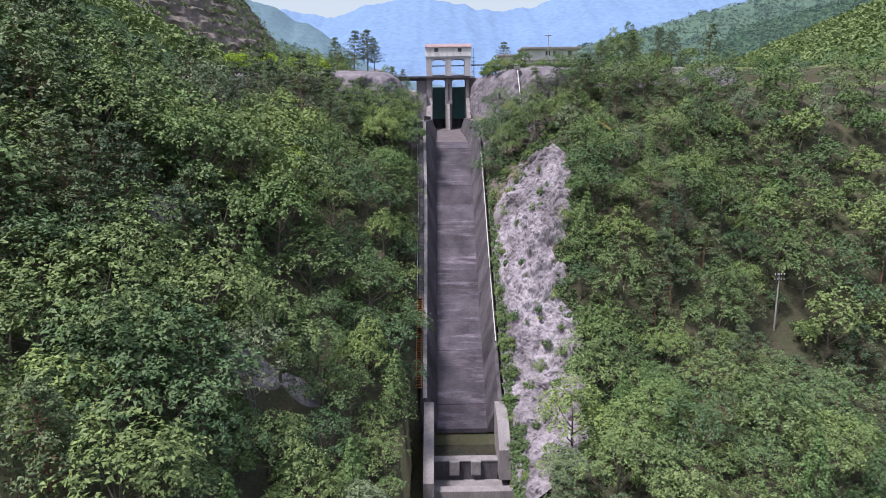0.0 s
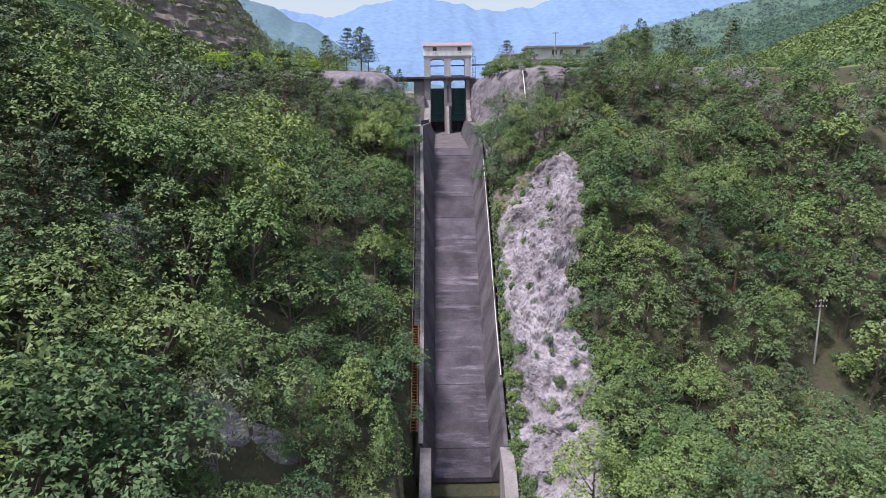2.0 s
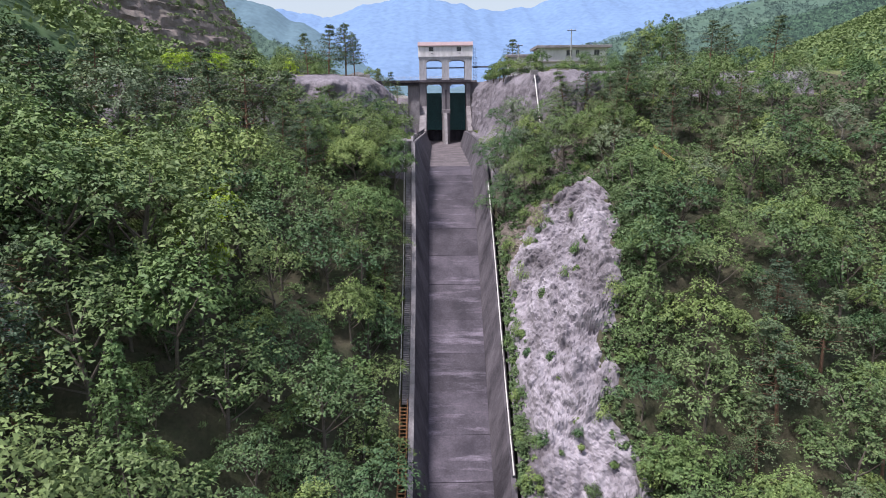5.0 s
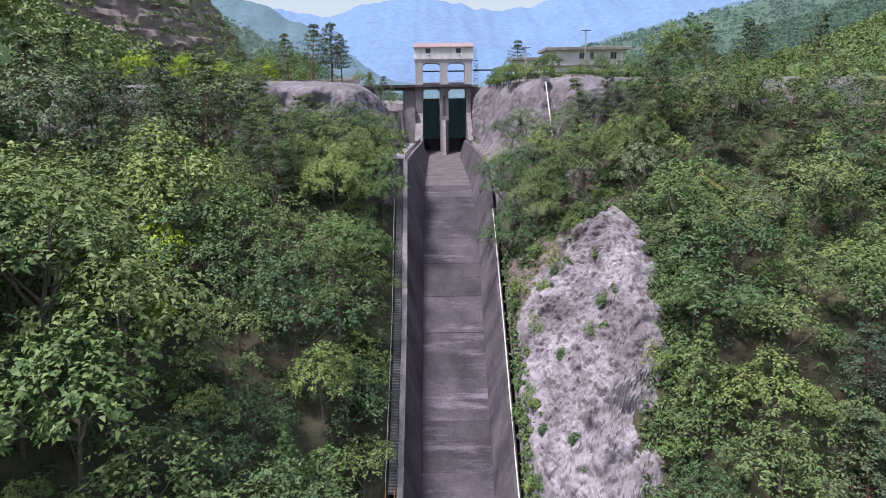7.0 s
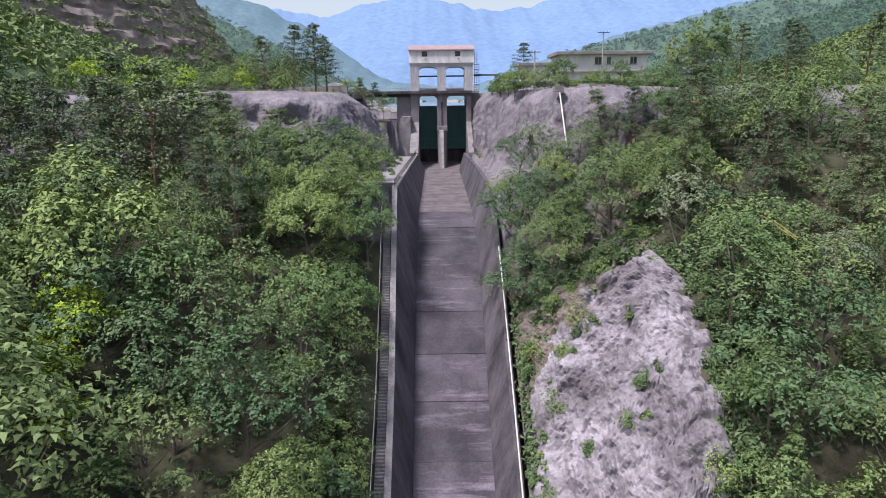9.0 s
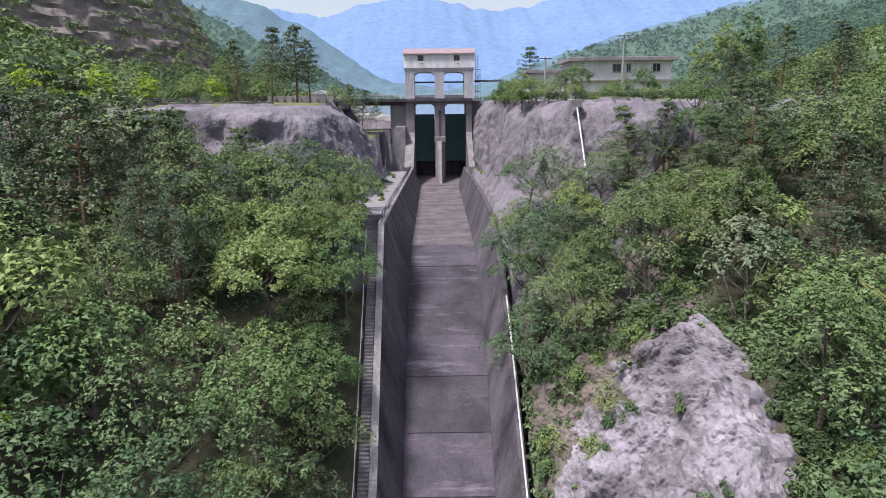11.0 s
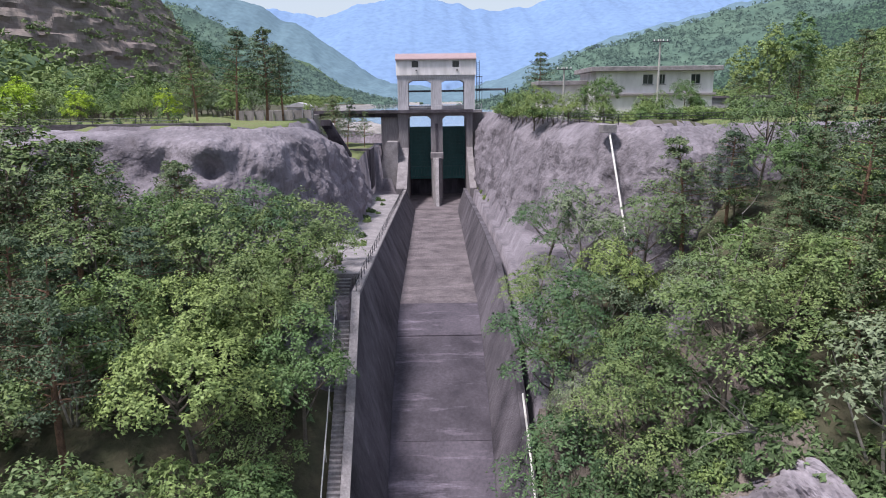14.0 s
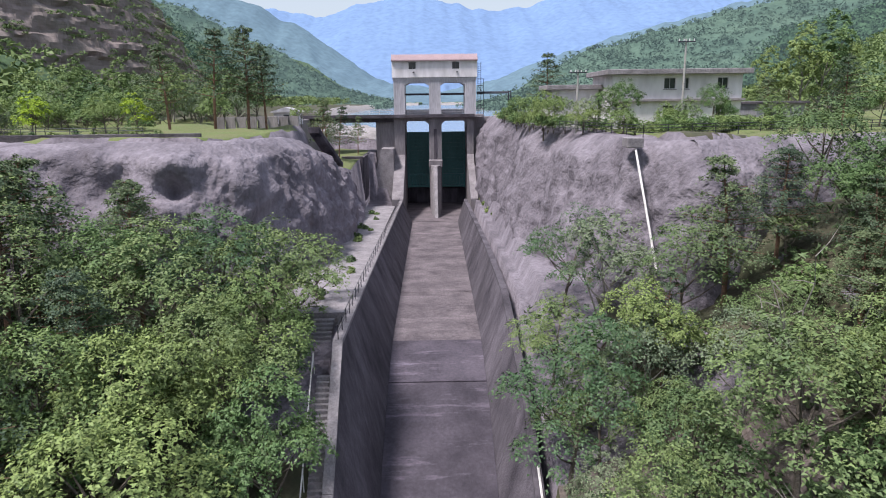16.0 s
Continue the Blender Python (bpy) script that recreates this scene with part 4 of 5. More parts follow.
def pine(seed, height, spread, per, size):
    """A pine: bare lower trunk and flat, broken tiers of needles."""
    rng = np.random.default_rng(seed)
    bm = bmesh.new()
    bend = rng.normal(size=2) * 0.25

    def axis(z):
        q = z / height
        return np.array((bend[0] * q * q * 2, bend[1] * q * q * 2, z))
    tube(bm, [tuple(axis(z)) for z in (-1.0, height * 0.3, height * 0.6, height * 0.97)], [0.2, 0.16, 0.1, 0.03], 6)
    P, N, R = [], [], []
    tiers = 9
    for k in range(tiers):
        f = k / (tiers - 1)
        z = height * (0.34 + 0.62 * f)
        reach = spread * (1 - 0.74 * f ** 1.2) * (0.85 + 0.3 * rng.random())
        for g in range(6):
            if rng.random() < 0.12:
                continue
            a = g * math.tau / 6 + k * 1.1 + rng.normal() * 0.25
            ln = reach * (0.6 + 0.5 * rng.random())
            base = axis(z + rng.normal() * 0.15)
            d = np.array((math.cos(a), math.sin(a), 0.16))
            tip = base + d * ln
            tube(bm, [tuple(base), tuple(tip)], [0.05, 0.015], 4)
            for u in (0.45, 0.75, 1.02):
                P.append(base + d * ln * u + rng.normal(size=3) * np.array((0.16, 0.16, 0.07)))
                N.append(d * 0.3 + np.array((0, 0, 1.0)))
                R.append(ln * 0.2 + 0.26)
    P.append(axis(height))
    N.append(np.array((0, 0, 1.0)))
    R.append(0.35)
    V, F = sprays(P, N, R, per, size, rng, 0.25, 0.2, 0.4)
    return bm, V, F


def cone_tree(seed, height, spread, per, size):
    """A narrow conifer whose drooping whorls shorten upwards."""
    rng = np.random.default_rng(seed)
    bm = bmesh.new()
    tube(bm, [(0, 0, -1), (0, 0, height * 0.5), (0, 0, height)], [0.17, 0.1, 0.02], 6)
    P, N, R = [], [], []
    for k in range(15):
        f = k / 14
        z = height * (0.16 + 0.82 * f)
        for g in range(6):
            a = g * math.tau / 6 + k * 0.7 + rng.normal() * 0.2
            ln = spread * (1 - f) ** 0.85 * (0.7 + 0.5 * rng.random()) + 0.12
            d = np.array((math.cos(a), math.sin(a), -0.1))
            if g % 2 == 0:
                tube(bm, [(0, 0, z), tuple(np.array((0, 0, z)) + d * ln)], [0.03, 0.01], 3)
            for u in (0.5, 0.92):
                P.append(np.array((0, 0, z)) + d * ln * u)
                N.append(d * 0.7 + np.array((0, 0, 0.8)))
                R.append(0.2 * ln + 0.2)
    V, F = sprays(P, N, R, per, size, rng, 0.5, 0.25, 0.4)
    return bm, V, F


STOCK = {}


def stock(kind, made, leaf, bark, name, label, category, group):
    bm, V, F = made
    trunk = bpy.data.meshes.new("trunk")
    bm.to_mesh(trunk)
    bm.free()
    trunk.materials.append(bark)
    crown = fast_mesh("crown", V, F, leaf)
    STOCK.setdefault(kind, []).append((trunk, crown, name, label, category, group))


def plant(kind, x, y, z, scale, turn, squash=1.0, pick=None):
    options = STOCK[kind]
    if pick is None and kind == "young":
        pick = random.randrange(len(options))
    if pick is None:
        share = len(options) // 3
        make = 0 if abs(x) < 30 and -113 < y < -84 else (1 if abs(x) < 56 and y < 10 else 2)
        pick = 0 if share == 0 else random.randrange(share) + make * share
    trunk, crown, name, label, category, group = options[pick]
    root = thing(name, label, category, group)
    root.matrix_world = pose(x, y, z, random.uniform(-4, 4), random.uniform(-4, 4), turn) @ Matrix.Diagonal((scale, scale, scale * squash, 1))
    for nm, me in (("trunk", trunk), ("crown", crown)):
        o = new(nm, me)
        o.parent = root
    return root


# each kind in three makes, from the finest for the nearest slopes to a plain one for the far flanks
for fine, leaf in ((54, 0.102), (24, 0.154), (11, 0.235)):
    for s in range(4):
        stock("layer", broadleaf(10 + s, 9.6 + 0.5 * s, 4.4, fine, leaf, "layer"), LEAF_A, BARK, "broadleaf_tree", "spreading green broad-leaved tree with layered branches on the slope", "tree", "broad-leaved trees on the slopes")
    for s in range(4):
        stock("round", broadleaf(30 + s, 8.6 + 0.5 * s, 3.9, fine, leaf, "round"), LEAF_B, BARK, "round_crowned_tree", "light green tree with a dense rounded crown", "tree", "round-crowned trees on the slopes")
    for s in range(2):
        stock("grey", broadleaf(50 + s, 9.0, 3.8, int(fine * 0.75), leaf * 0.95, "open"), LEAF_G, PALEBARK, "grey_leaved_tree", "grey-green tree with pale forked stems", "tree", "grey-leaved trees on the slopes")
    for s in range(3):
        stock("pine", pine(80 + s, 10.5, 3.6, int(fine * 1.15), leaf * 0.82), LEAF_P, REDBARK, "pine_tree", "dark green pine with flat tiers of needles", "tree", "pines on the slopes")
    for s in range(2):
        stock("cone", cone_tree(90 + s, 10.5, 2.8, int(fine * 0.9), leaf * 0.82), LEAF_L, BARK, "larch_tree", "soft green conical larch on the slope", "tree", "larches on the slopes")
for s in range(4):
    stock("young", broadleaf(40 + s, 7.6, 3.6, 10, 0.23, ("layer", "round")[s % 2]), (LEAF_A, LEAF_B)[s % 2], BARK, "young_tree", "young broad-leaved tree between the taller crowns", "tree", "young trees on the slopes")
stock("yellow", broadleaf(60, 9.6, 3.4, 40, 0.13, "layer"), LEAF_Y, BARK, "yellow_green_tree", "bright yellow-green broad-leaved tree among darker ones", "tree", "")
stock("tall", broadleaf(70, 11.5, 2.7, 34, 0.12, "tall"), LEAF_B, PALEBARK, "birch_tree", "tall light green birch with a pale trunk", "tree", "birches by the buildings")
stock("olive", broadleaf(75, 7.0, 4.0, 34, 0.13, "round"), LEAF_O, BARK, "olive_tree", "dry olive-brown tree with fine foliage", "tree", "")


def rock_here(x, y):
    return 6.0 < x < 7.0 + rock_wide(y) and -174 < y < -108.5


CLEAR = [(-29.5, -174.0, 4.0), (-23.5, -173.0, 3.4), (-45.6, -156.0, 3.2)]
BANKS = [(-32.0, -131.5, 4.4), (-45.6, -152.5, 2.6), (-29.5, -169.0, 3.4), (-23.5, -168.0, 2.2)]


def free(x, y):
    """Whether a tree may stand here."""
    if (-9.9 < x < 7.6 and y > -168) or (-9.3 < x < 10.8 and -196 < y < -153):
        return False
    if rock_here(x, y):
        return False
    if y > -97 and (right_edge(x, y) > (-10.5 if x < 24 else -6.0) or left_edge(x, y) > -7.5):
        return False
    if 44 < x < 62 and -152 < y < -139 and (x - 54) ** 2 / 30 + (y + 145) ** 2 / 20 < 1:
        return False
    for bx, by, br in BANKS + CLEAR:
        if (x - bx) ** 2 + (y - by) ** 2 < br * br:
            return False
    return abs(x) < 0.68 * (y + 256) + 9


def forest():
    rng = random.Random(5)
    spots, cell = [], 6.9
    tries = 0
    while tries < 60000 and len(spots) < 760:
        tries += 1
        x, y = rng.uniform(-98, 98), rng.uniform(-208, -80)
        if not free(x, y):
            continue
        gap = cell * rng.uniform(0.8, 1.15)
        z = ground_z(x, y)
        if all((x - a) ** 2 + (y - b) ** 2 + (z - c) ** 2 > gap * gap for a, b, c in spots):
            spots.append((x, y, z))
    count = {"layer": 0}
    for x, y, z in spots:
        patch = noise.noise((x * 0.035, y * 0.035, 2.0))
        r = rng.random()
        if (patch > 0.12 and r < 0.55) or (x < -25 and y > -110 and r < 0.7):
            kind = "pine"
        elif r < 0.1 and y < -116:
            kind = "cone"
        elif r < 0.16:
            kind = "grey"
        elif r < 0.46 or count["layer"] >= 255:
            kind = "round"
        else:
            kind = "layer"
            count["layer"] += 1
        upper = lerp(y, [-118, -112, -104, -90], [1.0, 0.95, 0.85, 0.75]) if x > 7 else lerp(y, [-116, -104, -90], [1.0, 0.95, 0.85]) * lerp(x, [-32, -21], [1.5, 1.0])
        plant(kind, x, y, ground_z(x, y) - 0.3, rng.uniform(0.8, 1.3) * upper, rng.uniform(0, 360), rng.uniform(0.9, 1.15))
    # smaller trees fill the gaps between the crowns
    small, tries = [], 0
    while tries < 50000 and len(small) < 295:
        tries += 1
        x, y = rng.uniform(-60, 64), rng.uniform(-190, -84)
        if not free(x, y):
            continue
        z = ground_z(x, y)
        if all((x - a) ** 2 + (y - b) ** 2 + (z - c) ** 2 > 11.5 for a, b, c in spots + small):
            small.append((x, y, z))
            plant("young", x, y, z - 0.4, rng.uniform(0.45, 0.75), rng.uniform(0, 360), rng.uniform(0.85, 1.1))


forest()
for kind, x, y, s in (("layer", -12.8, -89, 0.95), ("round", -12.3, -95, 0.9), ("layer", -11.9, -101.5, 0.75), ("layer", -15.6, -91, 1.12), ("layer", -18.5, -94.5, 1.15), ("round", -22.5, -91.5, 1.1), ("layer", -13.2, -98.5, 0.95), ("round", -17, -101.5, 1.05), ("layer", -12.6, -105.5, 0.8), ("round", -21.5, -104, 1.1),
                      ("pine", -30, -88.5, 1.2), ("pine", -34, -91, 1.25), ("pine", -38.5, -88.5, 1.2), ("pine", -43, -91, 1.25), ("pine", -48, -88, 1.2), ("layer", -26, -97, 1.15), ("layer", -12.4, -112, 0.7), ("round", -12.6, -119, 0.7),
                      ("layer", 9.6, -99.5, 0.75), ("grey", 9.2, -103.5, 0.72), ("grey", 12.5, -97.5, 0.85), ("layer", 13.5, -104.5, 0.8), ("pine", 14.5, -95.5, 0.8), ("grey", 17.5, -100.5, 0.85), ("layer", 21.5, -106, 0.9), ("round", 25.5, -105, 0.95), ("pine", 28.5, -101, 1.15),
                      ("grey", 12.8, -88.5, 1.05), ("layer", 17, -91, 0.95), ("pine", 20.5, -90.5, 1.05), ("pine", 24.5, -89.5, 0.85), ("round", 28.5, -91.5, 0.85), ("pine", 33, -89, 0.9), ("round", 37, -91, 0.85), ("pine", 41.5, -88, 0.95), ("round", 46, -90, 0.9),
                      ("layer", 27.0, -114.5, 0.8), ("round", 26.2, -120, 0.9), ("layer", 25.4, -127, 0.85), ("round", 23.2, -134, 0.8), ("layer", 21.8, -141, 0.8), ("round", 21.5, -149, 0.85), ("layer", 20.8, -157, 0.9)):
    plant(kind, x, y, ground_z(x, y) - 0.3, s, x * 57 + y * 31, 1.0)
for x, y, s in ((-31.5, -126.5, 1.2), (-33.8, -131.5, 0.95), (-30.6, -132.5, 0.7)):
    plant("yellow", x, y, ground_z(x, y) - 0.3, s, x * 13)
for x, y, s in ((-44, -62, 0.62), (-52, -61, 0.75), (-49, -65, 0.7), (-57, -65, 0.75), (-60, -64, 0.75), (-37, -52, 0.6)):
    plant("yellow", x, y, TERRACE - 1.0, s, x * 17)
for x, y, s in ((24.5, -99.5, 0.7), (27.5, -96, 0.65), (31.5, -95, 0.7), (35.5, -94, 0.65), (40, -92, 0.65), (45, -91, 0.7)):
    plant(("pine", "round", "pine")[int(x) % 3], x, y, ground_z(x, y) - 0.3, s, x * 41)
plant("olive", 46.0, -155.0, ground_z(46, -155), 1.0, 10)


def undergrowth():
    """Low bushes and ground cover between the trunks and round the bare rock."""
    rng = np.random.default_rng(3)
    centres, radii = [], []
    while len(centres) < 4500:
        x, y = rng.uniform(-80, 80), rng.uniform(-185, -82)
        if not free(x, y):
            continue
        r = rng.uniform(0.5, 1.2)
        centres.append((x, y, ground_z(x, y) + 0.2 + r * 0.3))
        radii.append(r)
    for k in range(2200):
        y = rng.uniform(-174, -106)
        x = 6.2 + rock_wide(y) + abs(rng.normal()) * 2.6 - 0.8 if k % 3 else 6.9 + abs(rng.normal()) * 0.7
        if k % 7 == 0:
            x, y = rng.uniform(7.5, 22), -109 + rng.normal() * 1.8
        r = rng.uniform(0.3, 0.9)
        centres.append((x, y, rock_base(x, y) + 0.3))
        radii.append(r)
    V, F = leaf_cloud(centres, np.full(len(centres), 18), radii, 0.27, rng, 0.7, 0.6)
    tagged(part("undergrowth", fast_mesh("undergrowth", V, F, BRUSH), BRUSH), "low green bushes and ground cover under the trees", "undergrowth", kind="stuff")


undergrowth()


def shrub(x, y, z, r, material, seed, label="green shrub growing out of bare rock", group="shrubs on the rock"):
    rng = np.random.default_rng(seed)
    cs, ns = [], []
    for k in range(16):
        d = rng.normal(size=3)
        d /= np.linalg.norm(d)
        d[2] = abs(d[2])
        cs.append(d * np.array((r * 0.75, r * 0.75, r * 1.0)) * rng.uniform(0.55, 1.05))
        ns.append(d + np.array((0, 0, 0.5)))
    V, F = sprays(cs, ns, np.full(16, r * 0.42), 46, 0.1, rng, 0.3, 0.3, 0.4)
    bm = bmesh.new()
    for c in cs[:5]:
        tube(bm, [(0, 0, -0.6), tuple(c)], [0.05, 0.02], 4)
    root = thing("shrub", label, "shrub", group)
    root.matrix_world = pose(x, y, z)
    part("stem", bm, BARK, root)
    part("foliage", fast_mesh("foliage", V, F, material), material, root)


for k in range(64):
    y = -111 - 58 * random.random()
    u = random.random()
    x = 7.0 + u * u * 11 if k % 2 else 7.0 + 1.6 * u
    if k > 46:
        y, x = -108.5 - 3.5 * random.random(), 8 + 14 * u
    z = rock_base(x, y)
    shrub(x, y, z + 0.55, random.uniform(0.5, 1.6), (LEAF_B, LEAF_B, BRUSH)[k % 3], 200 + k)
for k in range(26):
    y = -113 - 48 * random.random()
    x = 8.5 + (rock_wide(y) - 3) * random.random()
    shrub(x, y, rock_base(x, y) + 0.6, random.uniform(0.5, 1.3), (LEAF_B, LEAF_A, BRUSH)[k % 3], 500 + k)
for x, y, r in ((9.6, -121, 2.0), (10.8, -117, 1.9), (12.5, -115, 2.2), (14.5, -128.5, 1.6), (8.2, -127, 1.7), (8.4, -114, 1.8), (9.0, -141, 1.4), (19.0, -136, 2.2), (16.5, -143, 1.8), (11.5, -153, 1.5), (8.3, -149, 2.1)):
    shrub(x, y, rock_base(x, y) + 0.5, r, LEAF_B, int(700 + 10 * x))
for k in range(14):
    y = -8 - 30 * random.random()
    shrub(7.9 + 1.0 * random.random(), y, right_top(y) + 0.1, random.uniform(0.5, 0.9), LEAF_B, 300 + k)


# ---- terraces ----
for x, y, s in ((-25, -45.5, 1.15), (-29, -47, 1.1), (-23, -44, 0.95), (-33, -52, 0.9)):
    plant("pine", x, y, TERRACE, s, x * 50, 1.1)
for x, y, s in ((-18.5, -20, 0.75), (-16.5, -22, 0.7), (-20.5, -14, 0.8), (-14.8, -8, 0.55)):
    plant("pine", x, y, 60.5, s, x * 70, 1.25)


for x, y, s in ((-39, -56, 0.8), (-45, -60, 0.8), (-51, -57, 0.9), (-58, -60, 0.95), (-64, -62, 0.9), (-20.5, -33, 0.6), (12.8, -44, 0.75), (14.5, -54, 0.75), (24.2, -65, 0.5), (12.0, -36, 0.7),
                (17, -64, 0.6), (37, -62, 0.6), (53, -56, 0.95), (58, -60, 1.0), (44, -66, 0.7), (66, -62, 1.1), (13.0, -28, 0.7), (18.4, -70, 0.5), (25.4, -68, 0.55)):
    plant("round", x, y, TERRACE - 0.7 * s, s * 0.72, x * 33)
for k, (x, y, s) in enumerate(((19.4, -64.5, 0.7), (29.4, -64.2, 0.62), (12.6, -57, 0.55), (15.2, -66.5, 0.42), (24.6, -66.5, 0.36))):
    plant("round", x, y, TERRACE - 0.7, s, x * 33, 1.0, k % 4)
for x, y, s in ((-55, -14, 1.0), (-50, -8, 0.95), (-46, -16, 0.9), (-62, -18, 1.0), (-42, -6, 0.8), (49.5, -44, 1.15), (53, -42, 1.3), (56.5, -40, 1.1), (46.5, -41, 0.9)):
    plant("tall", x, y, TERRACE, s, x * 21)
for x, y, s in ((17.5, -28, 1.0), (48, -68, 0.95), (55, -69, 1.0), (62, -60, 1.0), (40, -70, 0.7), (70, -66, 1.1)):
    plant("pine", x, y, TERRACE, s, x * 50)
rng_t = random.Random(21)
for k in range(80):
    x, y = rng_t.uniform(-82, -33), rng_t.uniform(-58, 12)
    plant(("round", "layer", "round", "grey")[k % 4], x, y, TERRACE - 1.9, rng_t.uniform(0.8, 1.2) * lerp(y, [-58, -30, 0], [0.5, 0.75, 1.1]), rng_t.uniform(0, 360))
for k in range(70):
    x, y = rng_t.uniform(42, 128), rng_t.uniform(-66, 30)
    plant(("round", "layer", "pine")[k % 3], x, y, TERRACE - 1.6, rng_t.uniform(0.5, 0.75), rng_t.uniform(0, 360))


for k in range(17):
    shrub(-63 + 2.1 * k, -65.0 - 0.8 * random.random(), TERRACE - 0.1, random.uniform(0.8, 1.2), (LEAF_A, LEAF_B)[k % 2], 900 + k, "dark green clipped bush along the terrace fence", "terrace hedge")


def in_quarry(x, y):
    return -135 < x < -76 and -5 < y < 128 and (x + 78) * 0.8 < (y - 112) * 0.25 + 4


def woods():
    """Trees on the hills behind, too many and too far to count."""
    rng = np.random.default_rng(8)
    cs, rs = [], []
    while len(cs) < 12500:
        y = rng.uniform(-110, 460)
        half = 0.74 * (y + 250) + 10
        x = rng.uniform(-half, half)
        near_hill = hill_z(x, y) > (0.5 if y > -80 else 3)
        far_bank = y > 20 and not (-70 < x < 110)
        if not (near_hill or far_bank) or (in_quarry(x, y) and rng.random() < 0.85):
            continue
        z = ground_z(x, y)
        h = rng.uniform(4.5, 8.5)
        for k in range(2):
            cs.append((x + rng.normal() * 1.3, y + rng.normal() * 1.3, z + h * (0.45 + 0.3 * k)))
            rs.append(2.7 - 0.7 * k)
    far_c = []
    while len(far_c) < 9000:
        y = rng.uniform(400, 1050)
        x = rng.uniform(-0.74, 0.74) * (y + 250)
        if hill_z(x, y) > 0.5:
            far_c.append((x, y, ground_z(x, y) + 3.5))
    # These woods take the leaf colour that has haze mixed in.
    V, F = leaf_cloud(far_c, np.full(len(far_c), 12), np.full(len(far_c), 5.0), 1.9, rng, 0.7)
    tagged(part("far_woods", fast_mesh("far_woods", V, F, LEAF_FAR), LEAF_FAR), "distant woods on the valley sides, tinted blue-green for haze", "woods", kind="stuff")
    V, F = leaf_cloud(cs, np.full(len(cs), 14), rs, 0.92, rng, 0.75)
    tagged(part("hillside_woods", fast_mesh("hillside_woods", V, F, LEAF_A), LEAF_A), "dense green woods on the hillsides behind", "woods", kind="stuff")


woods()


# ---- buildings and fittings on the terraces ----
def admin_building():
    root = thing("admin_building", "two-storey pale concrete office with a flat roof slab", "building")
    x0, x1, y0, y1 = 21.0, 36.6, -55.0, -45.0
    wall = bmesh.new()
    wins = ((27.2, 28.6), (29.4, 30.2), (33.6, 34.9))
    edges = [x0] + [v for w_ in wins for v in w_] + [x1]
    for k in range(0, len(edges), 2):
        box(wall, edges[k], edges[k + 1], y0, y0 + 0.25, 71.5, 72.8)
    box(wall, x0, x1, y0, y0 + 0.25, 72.8, 73.2)
    box(wall, x0, x1, y0, y0 + 0.25, 70.2, 71.5)
    box(wall, x0, x1, y0, y0 + 0.25, 66.9, 68.0)
    for k in range(0, len(edges), 2):
        box(wall, edges[k], edges[k + 1], y0, y0 + 0.25, 68.0, 69.6)
    box(wall, x0, x1, y0, y0 + 0.25, 69.6, 70.2)
    part("front_wall", wall, WHITE, root)
    for x in (x0, x1 - 0.25):
        part("side_wall", one_box(x, x + 0.25, y0 + 0.25, y1, 66.9, 73.2, 0), WHITE, root)
    part("back_wall", one_box(x0 + 0.25, x1 - 0.25, y1 - 0.25, y1, 66.9, 73.2, 0), WHITE, root)
    part("floor_slab", one_box(x0 - 0.3, x1 + 0.3, y0 - 0.5, y0, 70.05, 70.35), CONCRETE, root)
    part("roof", one_box(x0 - 0.8, x1 + 0.9, y0 - 0.9, y1 + 0.6, 73.2, 73.8, 0.05), COPING, root, "flat grey roof slab")
    for z0, z1 in ((71.5, 72.8), (68.0, 69.6)):
        for a, b in wins:
            win = part("window", one_box(a, b, y0 + 0.14, y0 + 0.18, z0, z1, 0), GLASS, root)
            fr = bmesh.new()
            for u, v, p, q in ((a, b, z0, z0 + 0.07), (a, b, z1 - 0.07, z1), (a, a + 0.07, z0 + 0.07, z1 - 0.07), (b - 0.07, b, z0 + 0.07, z1 - 0.07), ((a + b) / 2 - 0.03, (a + b) / 2 + 0.03, z0 + 0.07, z1 - 0.07)):
                box(fr, u, v, y0 + 0.08, y0 + 0.14, p, q)
            part("frame", fr, PILLAR, win)
            part("sill", one_box(a - 0.1, b + 0.1, y0 - 0.12, y0 + 0.08, z0 - 0.1, z0 - 0.01, 0), COPING, win)
    wing = thing("office_wing", "low pale concrete wing with a flat roof", "building")
    part("wall", one_box(14.6, 20.6, -50, -44, 66.9, 71.6, 0.02), WHITE, wing)
    part("roof", one_box(14.0, 20.9, -50.8, -43.6, 71.6, 72.2, 0.05), COPING, wing)
    shed = thing("garage", "low grey garage with a flat dark roof", "building")
    part("wall", one_box(40.0, 46.0, -52, -46, 66.9, 69.6, 0.02), PILLAR, shed)
    part("roof", one_box(39.6, 46.4, -52.5, -45.6, 69.6, 69.9, 0.03), CONCRETE_DARK, shed)
    part("door", one_box(41.0, 43.4, -52.06, -52.0, 66.9, 69.0, 0), STEEL, shed)


admin_building()


def hut():
    root = thing("white_hut", "small white hut with a low grey roof on the terrace", "hut")
    part("wall", one_box(-26.2, -22.2, -26, -22.5, 66.9, 68.9, 0.02), WHITE, root)
    part("roof", prism(bmesh.new(), [(-26.6, 68.9), (-26.6, 69.0), (-24.2, 69.7), (-21.8, 69.0), (-21.8, 68.9)], "y", -26.5, -22.0), PILLAR, root)
    part("door", one_box(-24.6, -23.7, -26.05, -26.0, 66.95, 68.5, 0), STEEL, root)


hut()


